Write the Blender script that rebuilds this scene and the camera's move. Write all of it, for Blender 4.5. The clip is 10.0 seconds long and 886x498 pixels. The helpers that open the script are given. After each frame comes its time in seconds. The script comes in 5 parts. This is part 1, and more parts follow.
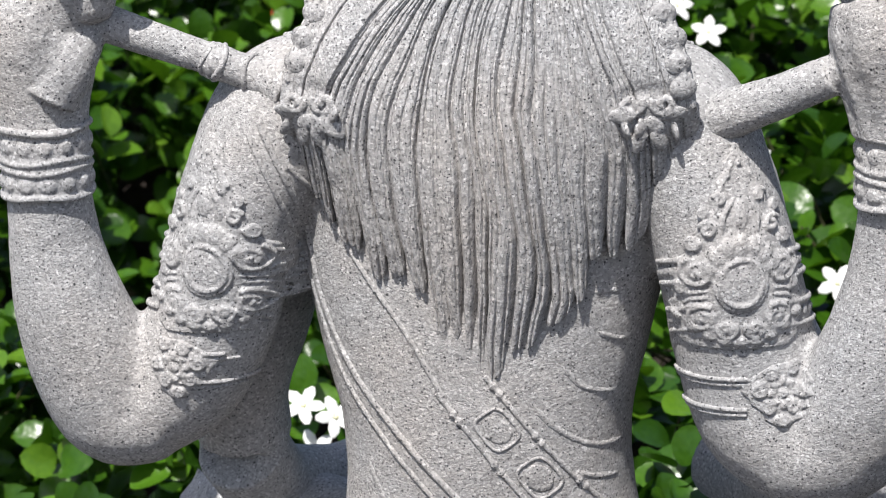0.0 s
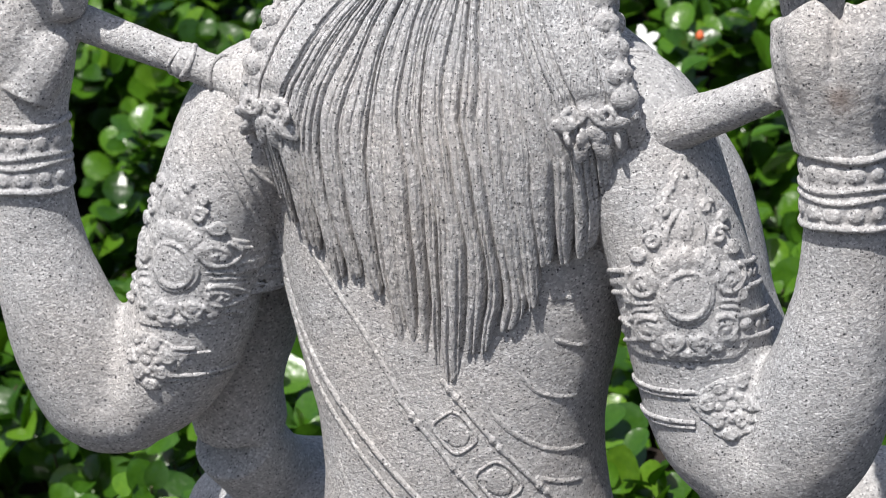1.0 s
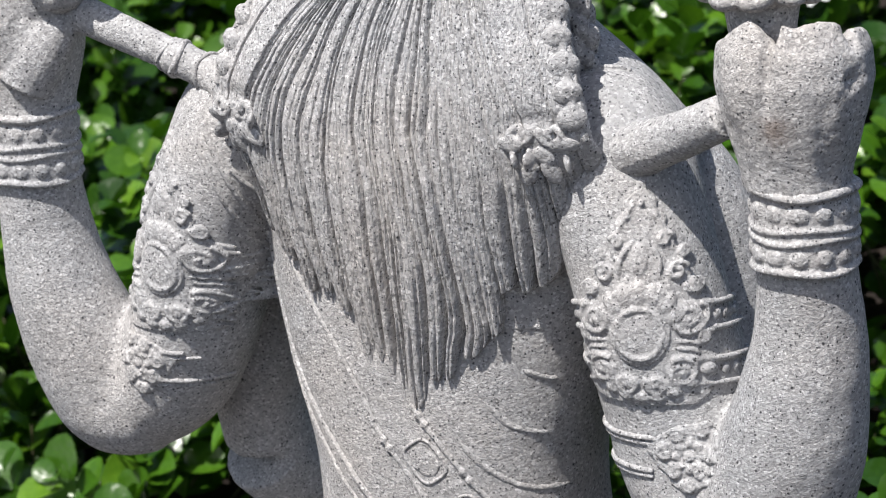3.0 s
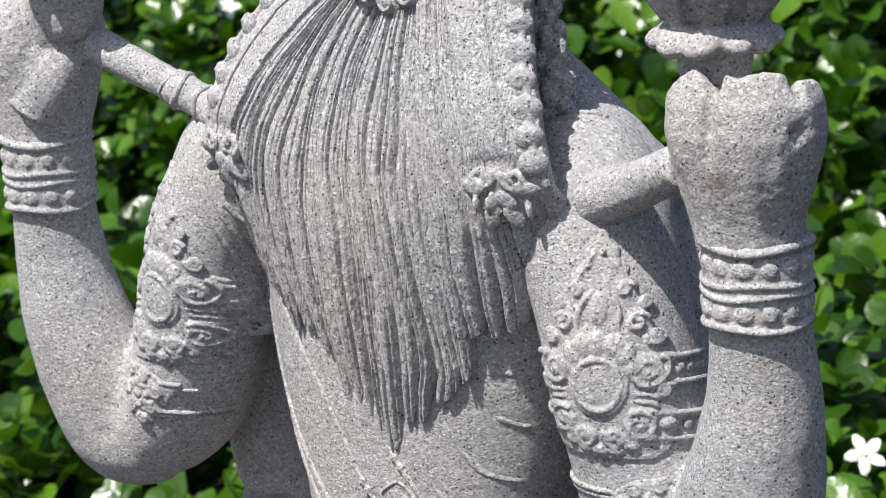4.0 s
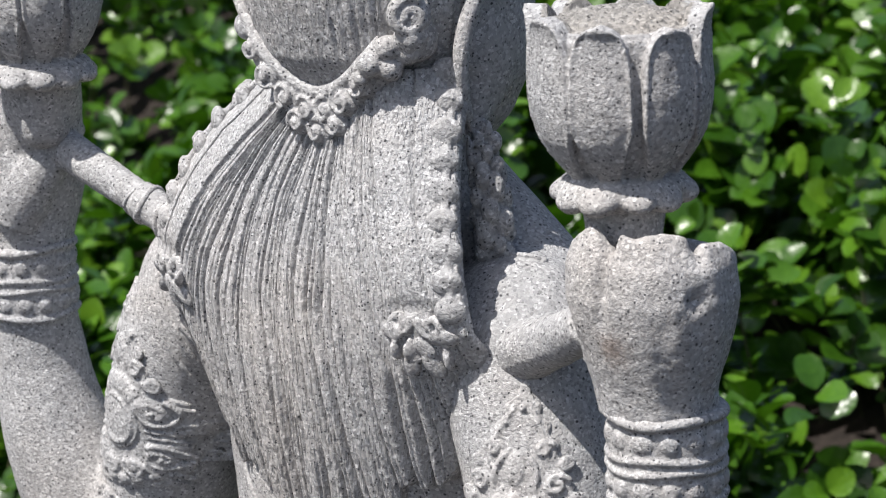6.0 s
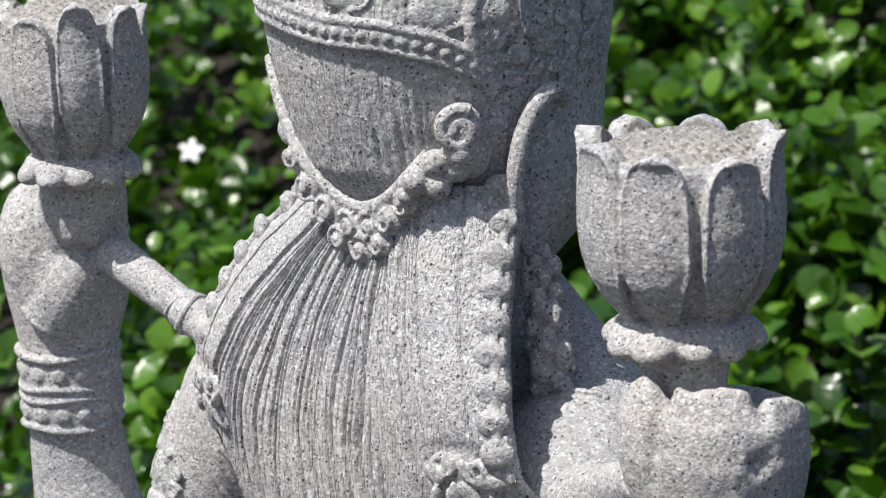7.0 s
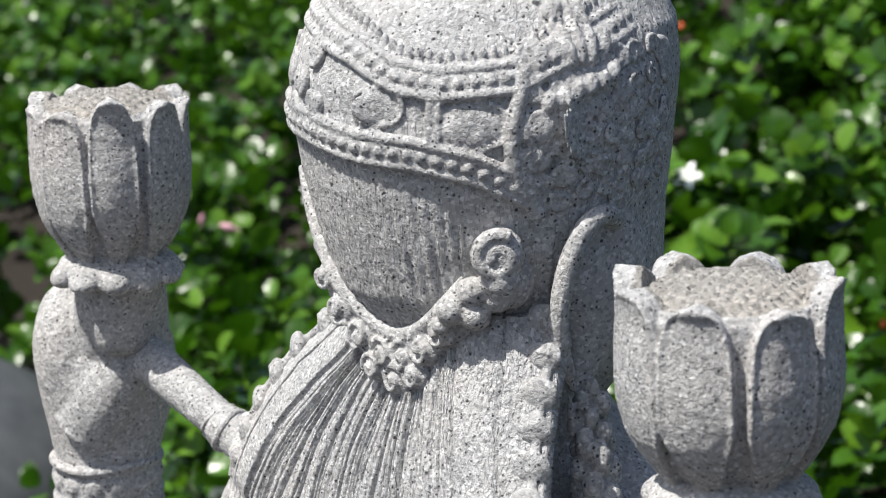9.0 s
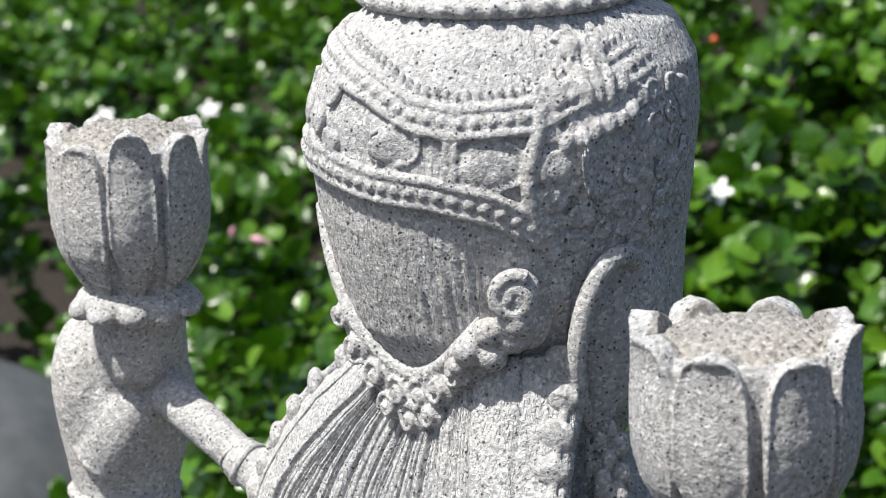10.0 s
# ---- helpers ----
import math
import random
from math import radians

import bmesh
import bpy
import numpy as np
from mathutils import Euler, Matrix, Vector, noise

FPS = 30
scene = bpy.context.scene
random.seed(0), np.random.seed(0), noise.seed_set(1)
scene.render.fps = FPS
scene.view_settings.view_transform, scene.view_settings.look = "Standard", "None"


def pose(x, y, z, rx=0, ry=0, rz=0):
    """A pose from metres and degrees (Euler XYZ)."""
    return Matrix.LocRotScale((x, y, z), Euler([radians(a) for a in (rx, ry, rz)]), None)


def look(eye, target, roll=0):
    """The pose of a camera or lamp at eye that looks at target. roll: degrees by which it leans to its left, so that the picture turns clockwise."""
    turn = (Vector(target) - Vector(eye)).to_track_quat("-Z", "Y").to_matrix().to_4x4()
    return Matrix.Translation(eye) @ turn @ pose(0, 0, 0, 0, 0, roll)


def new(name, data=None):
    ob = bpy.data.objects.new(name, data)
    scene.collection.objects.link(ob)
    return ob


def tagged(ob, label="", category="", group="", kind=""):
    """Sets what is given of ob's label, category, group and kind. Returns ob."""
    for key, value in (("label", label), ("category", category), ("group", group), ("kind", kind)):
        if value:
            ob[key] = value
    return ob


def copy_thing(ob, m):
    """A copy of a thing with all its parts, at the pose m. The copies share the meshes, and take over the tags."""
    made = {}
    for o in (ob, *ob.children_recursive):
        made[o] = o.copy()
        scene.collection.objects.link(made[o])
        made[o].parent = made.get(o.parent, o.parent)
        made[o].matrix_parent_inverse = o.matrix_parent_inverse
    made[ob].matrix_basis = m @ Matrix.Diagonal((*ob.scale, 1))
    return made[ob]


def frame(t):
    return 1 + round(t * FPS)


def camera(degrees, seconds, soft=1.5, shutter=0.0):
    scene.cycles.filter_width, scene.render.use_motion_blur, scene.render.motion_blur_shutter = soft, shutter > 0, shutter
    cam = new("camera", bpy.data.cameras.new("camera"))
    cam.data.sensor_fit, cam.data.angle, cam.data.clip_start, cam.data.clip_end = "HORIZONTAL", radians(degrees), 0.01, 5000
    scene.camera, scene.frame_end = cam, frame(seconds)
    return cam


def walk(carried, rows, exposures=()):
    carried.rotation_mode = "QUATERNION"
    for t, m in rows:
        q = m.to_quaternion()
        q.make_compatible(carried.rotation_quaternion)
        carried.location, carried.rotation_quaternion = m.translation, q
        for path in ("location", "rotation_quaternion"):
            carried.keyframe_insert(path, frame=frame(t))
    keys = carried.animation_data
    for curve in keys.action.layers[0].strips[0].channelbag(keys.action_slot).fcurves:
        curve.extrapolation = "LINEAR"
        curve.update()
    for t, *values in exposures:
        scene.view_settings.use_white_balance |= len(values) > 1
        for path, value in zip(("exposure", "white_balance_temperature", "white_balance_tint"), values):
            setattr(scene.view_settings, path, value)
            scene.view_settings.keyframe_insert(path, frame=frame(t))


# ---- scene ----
from mathutils.bvhtree import BVHTree

# ---- camera and its walk ----
cam = camera(17.88, 10.0, soft=0.95)
cam.data.dof.use_dof, cam.data.dof.aperture_fstop = True, 18.0     # it stays focused on the statue
PATH = [
    (0.0, pose(0.3598, -2.0342, 1.3965, 73.963, 2.007, 10.467)),
    (0.5, pose(0.4951, -2.0068, 1.3874, 74.156, 2.056, 13.064)),
    (1.0, pose(0.6613, -1.9607, 1.4198, 73.437, 2.693, 18.118)),
    (1.5, pose(0.7579, -1.9428, 1.4014, 74.078, 2.509, 21.920)),
    (2.0, pose(0.8529, -1.8823, 1.3812, 74.487, 2.333, 24.338)),
    (2.5, pose(0.9531, -1.7842, 1.3823, 74.245, 2.577, 26.951)),
    (2.7, pose(1.0019, -1.7208, 1.3936, 73.793, 2.996, 29.017)),
    (3.8, pose(1.2034, -1.5178, 1.3745, 74.611, 3.083, 37.610)),
    (4.0, pose(1.2485, -1.4891, 1.3702, 74.973, 2.905, 38.822)),
    (4.5, pose(1.3421, -1.4217, 1.3868, 74.968, 3.068, 41.673)),
    (5.0, pose(1.4011, -1.3503, 1.3932, 75.323, 2.880, 44.393)),
    (5.5, pose(1.4085, -1.2815, 1.3997, 75.467, 2.722, 45.786)),
    (5.7, pose(1.4010, -1.2465, 1.4037, 75.506, 2.675, 46.237)),
    (6.8, pose(1.3193, -1.0576, 1.4244, 76.205, 2.222, 49.734)),
    (7.0, pose(1.3029, -1.0275, 1.4295, 76.242, 2.213, 50.621)),
    (7.5, pose(1.2730, -0.9763, 1.4336, 76.425, 2.099, 52.464)),
    (8.0, pose(1.2567, -0.9358, 1.4436, 76.522, 2.024, 53.582)),
    (8.5, pose(1.2451, -0.9076, 1.4505, 76.572, 2.014, 53.879)),
    (9.0, pose(1.2361, -0.8878, 1.4594, 76.603, 2.048, 54.088)),
    (9.5, pose(1.2309, -0.8777, 1.4704, 76.640, 2.044, 54.460)),
    (10.0, pose(1.2298, -0.8695, 1.4755, 76.667, 2.019, 54.875)),
]
# the picture brightens and warms a little as the camera rises
walk(cam, PATH, ((0.0, 0.48, 6500, 10), (2.5, 0.52, 6500, 10), (4.0, 0.50, 6500, 10), (5.5, 0.50, 6520, 10), (7.0, 0.49, 6540, 9), (8.5, 0.52, 6590, 7.5), (9.25, 0.60, 6610, 7), (10.0, 0.71, 6630, 6.5)))

# ---- world, sun, exposure ----
SUN_AZ, SUN_EL = radians(10), radians(62)     # azimuth from -y towards -x
SUN_DIR = Vector((-math.sin(SUN_AZ) * math.cos(SUN_EL), -math.cos(SUN_AZ) * math.cos(SUN_EL), math.sin(SUN_EL)))
world = bpy.data.worlds.new("world")
scene.world = world
world.use_nodes = True
wn = world.node_tree
sky = wn.nodes.new("ShaderNodeTexSky")
sky.sky_type, sky.sun_disc = 'NISHITA', False
sky.sun_elevation = SUN_EL
sky.dust_density, sky.ozone_density = 2.4, 0.8     # a bright hazy sky
sky.sun_rotation = math.atan2(SUN_DIR.x, SUN_DIR.y)
wn.links.new(sky.outputs[0], wn.nodes["Background"].inputs[0])
wn.nodes["Background"].inputs[1].default_value = 0.088
sun = new("sun", bpy.data.lights.new("sun", 'SUN'))
sun.data.energy, sun.data.angle, sun.data.color = 4.5, radians(0.55), (1.0, 0.968, 0.925)
sun.matrix_world = look(SUN_DIR * 8, (0, 0, 0))

# ---- materials ----
def material(name):
    m = bpy.data.materials.new(name)
    m.use_nodes = True
    nt = m.node_tree
    return m, nt, nt.nodes["Principled BSDF"]


def node(nt, kind, **sockets):
    n = nt.nodes.new(kind)
    for k, v in sockets.items():
        n.inputs[k].default_value = v
    return n


def ramp(nt, source, stops):
    r = nt.nodes.new("ShaderNodeValToRGB")
    els = r.color_ramp.elements
    while len(els) < len(stops):
        els.new(0.5)
    for e, (p, c) in zip(els, stops):
        e.position, e.color = p, (*c, 1)
    nt.links.new(source, r.inputs[0])
    return r


def mixed(nt, fac, a, b, mode='MIX'):
    n = nt.nodes.new("ShaderNodeMix")
    n.data_type, n.blend_type = 'RGBA', mode
    for sock, val in ((n.inputs[0], fac), (n.inputs[6], a), (n.inputs[7], b)):
        if isinstance(val, (int, float)):
            sock.default_value = val
        elif isinstance(val, tuple):
            sock.default_value = (*val, 1)
        else:
            nt.links.new(val, sock)
    return n.outputs[2]


HEART = (0.05, -0.085, 0.97)           # the statue's origin, in the middle of its back


def granite():
    m, nt, bsdf = material("granite")
    co = nt.nodes.new("ShaderNodeTexCoord").outputs["Object"]
    def noise_tex(scale, detail=3.0, rough=0.6):
        n = node(nt, "ShaderNodeTexNoise", Scale=scale, Detail=detail, Roughness=rough)
        nt.links.new(co, n.inputs["Vector"])
        return n.outputs["Fac"]
    def voro(scale):
        n = node(nt, "ShaderNodeTexVoronoi", Scale=scale, Randomness=1.0)
        nt.links.new(co, n.inputs["Vector"])
        return n
    # pale and mid-grey crystals
    grains = voro(540.0)
    base = ramp(nt, grains.outputs["Color"], [(0.08, (0.295, 0.29, 0.292)), (0.36, (0.42, 0.413, 0.415)), (0.68, (0.485, 0.478, 0.480)), (0.93, (0.69, 0.682, 0.685))]).outputs[0]
    # large tone changes: faint warm and cool stains
    stain = ramp(nt, noise_tex(6.0, 5.0), [(0.32, (0.86, 0.88, 0.90)), (0.5, (1.0, 1.0, 1.0)), (0.7, (1.06, 1.02, 0.98))]).outputs[0]
    base = mixed(nt, 1.0, base, stain, 'MULTIPLY')
    # dark mica flecks of two sizes, uneven in outline
    for scale, low, near, far in ((300.0, 0.78, 0.16, 0.42), (480.0, 0.73, 0.20, 0.44)):
        flecks = voro(scale)
        warp = nt.nodes.new("ShaderNodeMath")
        warp.operation = 'MULTIPLY_ADD'
        nt.links.new(noise_tex(scale * 2.2, 2.0, 0.7), warp.inputs[0])
        warp.inputs[1].default_value = 0.5
        nt.links.new(flecks.outputs["Distance"], warp.inputs[2])
        size = ramp(nt, warp.outputs[0], [(near + 0.25, (1, 1, 1)), (far + 0.22, (0, 0, 0))]).outputs[0]
        pick = ramp(nt, flecks.outputs["Color"], [(low, (0, 0, 0)), (low + 0.05, (1, 1, 1))]).outputs[0]
        base = mixed(nt, mixed(nt, 1.0, size, pick, 'MULTIPLY'), base, (0.07, 0.07, 0.075))
    # chiselled stone is paler; its colour is lifted further against the shaded grooves
    tooled_lifted = nt.nodes.new("ShaderNodeAttribute")
    tooled_lifted.attribute_name = "tooled_lifted"
    base = mixed(nt, tooled_lifted.outputs["Fac"], base, mixed(nt, 1.0, base, (1.14, 1.14, 1.14), 'MULTIPLY'))
    # brownish dust settled on the seed heads; colour also darkened against strong top light
    dusty_dimmed = nt.nodes.new("ShaderNodeAttribute")
    dusty_dimmed.attribute_name = "dusty_dimmed"
    base = mixed(nt, dusty_dimmed.outputs["Fac"], base, mixed(nt, 1.0, base, (0.70, 0.675, 0.63), 'MULTIPLY'))
    # a rusty stain on the hand
    far = nt.nodes.new("ShaderNodeVectorMath")
    far.operation = 'DISTANCE'
    nt.links.new(co, far.inputs[0])
    far.inputs[1].default_value = (0.316 - HEART[0], -0.100 - HEART[1], 0.954 - HEART[2])
    blot = nt.nodes.new("ShaderNodeMath")
    blot.operation = 'MULTIPLY_ADD'
    nt.links.new(noise_tex(140.0, 3.0), blot.inputs[0])
    blot.inputs[1].default_value = 0.012
    nt.links.new(far.outputs["Value"], blot.inputs[2])
    rust = ramp(nt, blot.outputs[0], [(0.010, (0.75, 0.75, 0.75)), (0.022, (0, 0, 0))]).outputs[0]
    base = mixed(nt, rust, base, (0.23, 0.17, 0.135))
    nt.links.new(base, bsdf.inputs["Base Color"])
    bsdf.inputs["Roughness"].default_value = 0.85
    bsdf.inputs["Specular IOR Level"].default_value = 0.25
    # hammered, pitted surface, and chisel strokes down the hair
    h = nt.nodes.new("ShaderNodeMath")
    h.operation = 'ADD'
    nt.links.new(noise_tex(560.0, 3.0, 0.75), h.inputs[0])
    nt.links.new(noise_tex(110.0, 2.0, 0.6), h.inputs[1])
    stretch = nt.nodes.new("ShaderNodeMapping")
    stretch.inputs["Scale"].default_value = (1.0, 1.0, 0.09)
    nt.links.new(co, stretch.inputs["Vector"])
    stroke = node(nt, "ShaderNodeTexNoise", Scale=520.0, Detail=2.0, Roughness=0.6)
    nt.links.new(stretch.outputs[0], stroke.inputs["Vector"])
    mark = nt.nodes.new("ShaderNodeAttribute")
    mark.attribute_name = "tooled_lifted"
    cut = ramp(nt, stroke.outputs["Fac"], [(0.36, (0, 0, 0)), (0.56, (1, 1, 1))]).outputs[0]
    k = nt.nodes.new("ShaderNodeMath")
    k.operation = 'MULTIPLY'
    nt.links.new(cut, k.inputs[0])
    nt.links.new(mark.outputs["Fac"], k.inputs[1])
    total = nt.nodes.new("ShaderNodeMath")
    total.operation = 'MULTIPLY_ADD'
    nt.links.new(k.outputs[0], total.inputs[0])
    total.inputs[1].default_value = 0.50
    nt.links.new(h.outputs[0], total.inputs[2])
    b = node(nt, "ShaderNodeBump", Strength=1.0, Distance=0.0019)
    nt.links.new(total.outputs[0], b.inputs["Height"])
    nt.links.new(b.outputs[0], bsdf.inputs["Normal"])
    return m


def leaf_material():
    m, nt, bsdf = material("carissa_leaf")
    g = nt.nodes.new("ShaderNodeNewGeometry")
    co = nt.nodes.new("ShaderNodeTexCoord").outputs["Object"]
    col = ramp(nt, g.outputs["Random Per Island"], [(0.0, (0.017, 0.053, 0.005)), (0.45, (0.038, 0.106, 0.007)), (0.8, (0.064, 0.154, 0.010)), (0.97, (0.098, 0.20, 0.016))]).outputs[0]
    n = node(nt, "ShaderNodeTexNoise", Scale=160.0, Detail=3.0)
    nt.links.new(co, n.inputs["Vector"])
    mott = ramp(nt, n.outputs["Fac"], [(0.3, (0.8, 0.85, 0.8)), (0.7, (1.15, 1.1, 1.05))]).outputs[0]
    nt.links.new(mixed(nt, 1.0, col, mott, 'MULTIPLY'), bsdf.inputs["Base Color"])
    bsdf.inputs["Roughness"].default_value = 0.30
    bsdf.inputs["Specular IOR Level"].default_value = 0.48
    wav = node(nt, "ShaderNodeTexNoise", Scale=38.0, Detail=2.0)
    nt.links.new(co, wav.inputs["Vector"])
    lb = node(nt, "ShaderNodeBump", Strength=0.38, Distance=0.010)
    nt.links.new(wav.outputs["Fac"], lb.inputs["Height"])
    nt.links.new(lb.outputs[0], bsdf.inputs["Normal"])
    tr = nt.nodes.new("ShaderNodeBsdfTranslucent")
    nt.links.new(mixed(nt, 1.0, col, (1.3, 1.5, 0.6), 'MULTIPLY'), tr.inputs["Color"])
    mx = nt.nodes.new("ShaderNodeMixShader")
    mx.inputs[0].default_value = 0.18
    nt.links.new(bsdf.outputs[0], mx.inputs[1])
    nt.links.new(tr.outputs[0], mx.inputs[2])
    nt.links.new(mx.outputs[0], nt.nodes["Material Output"].inputs["Surface"])
    return m


def plain(name, a, b, scale, rough, bump=0.0, spec=0.3):
    m, nt, bsdf = material(name)
    co = nt.nodes.new("ShaderNodeTexCoord").outputs["Object"]
    n = node(nt, "ShaderNodeTexNoise", Scale=scale, Detail=6.0, Roughness=0.65)
    nt.links.new(co, n.inputs["Vector"])
    nt.links.new(ramp(nt, n.outputs["Fac"], [(0.3, a), (0.7, b)]).outputs[0], bsdf.inputs["Base Color"])
    bsdf.inputs["Roughness"].default_value = rough
    bsdf.inputs["Specular IOR Level"].default_value = spec
    if bump:
        k = node(nt, "ShaderNodeBump", Strength=0.7, Distance=bump)
        nt.links.new(n.outputs["Fac"], k.inputs["Height"])
        nt.links.new(k.outputs[0], bsdf.inputs["Normal"])
    return m


GRANITE = granite()
LEAF = leaf_material()
SOIL = plain("mulch_soil", (0.009, 0.007, 0.0055), (0.040, 0.031, 0.026), 60.0, 0.95, 0.01)
TWIG = plain("twig_bark", (0.03, 0.04, 0.015), (0.09, 0.08, 0.04), 90.0, 0.8)
PETAL = plain("white_petal", (0.72, 0.74, 0.72), (0.85, 0.85, 0.83), 80.0, 0.55)
FRUIT = plain("ripe_red_fruit", (0.55, 0.06, 0.03), (0.65, 0.16, 0.05), 60.0, 0.4)
PINK = plain("fallen_pink_petal", (0.62, 0.30, 0.38), (0.70, 0.42, 0.48), 60.0, 0.6)
CORE = plain("flower_throat", (0.70, 0.68, 0.40), (0.78, 0.76, 0.55), 90.0, 0.6)
CONCRETE = plain("pale_concrete", (0.50, 0.49, 0.47), (0.64, 0.63, 0.61), 25.0, 0.9, 0.001)
SLATE = plain("dark_slate", (0.045, 0.05, 0.055), (0.08, 0.085, 0.09), 18.0, 0.6, 0.001)


# ---- mesh tools ----
class Shell:
    """Vertices and faces that end up in one mesh."""
    def __init__(self):
        self.v, self.f = [], []

    def rings(self, rings, cap=True):
        n, base = len(rings[0]), len(self.v)
        for r in rings:
            self.v.extend(tuple(p) for p in r)
        for i in range(len(rings) - 1):
            a, b = base + i * n, base + (i + 1) * n
            for j in range(n):
                k = (j + 1) % n
                self.f.append((a + j, a + k, b + k, b + j))
        if cap:
            for i, flip in ((0, True), (len(rings) - 1, False)):
                c = len(self.v)
                self.v.append(tuple(np.mean(np.array(rings[i]), axis=0)))
                a = base + i * n
                for j in range(n):
                    k = (j + 1) % n
                    self.f.append((a + k, a + j, c) if flip else (a + j, a + k, c))

    def grid(self, pts):
        rows, cols = len(pts), len(pts[0])
        base = len(self.v)
        for r in pts:
            self.v.extend(tuple(p) for p in r)
        for i in range(rows - 1):
            for j in range(cols - 1):
                a = base + i * cols + j
                self.f.append((a, a + 1, a + cols + 1, a + cols))

    def mesh(self, name):
        me = bpy.data.meshes.new(name)
        me.from_pydata(self.v, [], self.f)
        return me


def glide(rows, steps):
    """Catmull-Rom through rows of numbers."""
    p = np.array(rows, dtype=float)
    p = np.vstack([2 * p[0] - p[1], p, 2 * p[-1] - p[-2]])
    out = []
    for i in range(1, len(p) - 2):
        for s in range(steps):
            t = s / steps
            out.append(0.5 * (2 * p[i] + (p[i + 1] - p[i - 1]) * t + (2 * p[i - 1] - 5 * p[i] + 4 * p[i + 1] - p[i + 2]) * t * t
                              + (3 * p[i] - p[i - 1] - 3 * p[i + 1] + p[i + 2]) * t ** 3))
    out.append(p[-2])
    return np.array(out)


def limb(shell, rows, n=32, steps=8, power=2.0, close=True):
    """A swept limb: rows of x, y, z, half-width, half-depth."""
    r = glide(rows, steps)
    c = r[:, :3]
    tan = np.gradient(c, axis=0)
    tan /= np.linalg.norm(tan, axis=1)[:, None] + 1e-12
    rings = []
    ang = np.linspace(0, 2 * np.pi, n, endpoint=False)
    ca, sa = np.cos(ang), np.sin(ang)
    ca, sa = np.sign(ca) * np.abs(ca) ** (2 / power), np.sign(sa) * np.abs(sa) ** (2 / power)
    for p, t, row in zip(c, tan, r):
        e2 = np.array([0, 1.0, 0]) - t * t[1]
        if np.linalg.norm(e2) < 0.15:
            e2 = np.array([0, 0, 1.0]) - t * t[2]
        e2 /= np.linalg.norm(e2)
        e1 = np.cross(e2, t)
        rings.append(p + np.outer(ca * row[3], e1) + np.outer(sa * row[4], e2))
    shell.rings(rings, close)


def tube(shell, pts, radius, n=8, taper=False):
    """A round cord through points."""
    p = np.array(pts, dtype=float)
    tan = np.gradient(p, axis=0)
    tan /= np.linalg.norm(tan, axis=1)[:, None] + 1e-12
    up = np.array([0.31, 0.2, 0.93])
    rings = []
    ang = np.linspace(0, 2 * np.pi, n, endpoint=False)
    for i, (q, t) in enumerate(zip(p, tan)):
        e1 = up - t * (up @ t)
        if np.linalg.norm(e1) < 0.05:
            e1 = np.cross(t, [1.0, 0, 0])
        e1 /= np.linalg.norm(e1)
        e2 = np.cross(t, e1)
        up = e1
        r = radius
        if taper:
            s = i / (len(p) - 1)
            r = radius * max(0.25, min(1.0, 4 * s, 4 * (1 - s)))
        rings.append(q + r * (np.outer(np.cos(ang), e1) + np.outer(np.sin(ang), e2)))
    shell.rings(rings)


def ball(shell, centre, rx, ry, rz, n=12, m=8, axes=None):
    a = np.eye(3) if axes is None else np.array(axes)
    rings = []
    for i in range(1, m):
        th = math.pi * i / m
        ang = np.linspace(0, 2 * np.pi, n, endpoint=False)
        q = np.stack([rx * math.sin(th) * np.cos(ang), ry * math.sin(th) * np.sin(ang), np.full(n, -rz * math.cos(th))], 1)
        rings.append(np.array(centre) + q @ a)
    shell.rings(rings)


def part(name, bm_or_mesh, mat, parent=None, label=""):
    me = bm_or_mesh
    me.materials.append(mat)
    ob = new(name, me)
    ob.parent = parent
    if label:
        tagged(ob, label)
    return ob

# ---- the statue: one carved block of granite ----
HEAD = np.array([0.026, 0.006])            # axis of the head


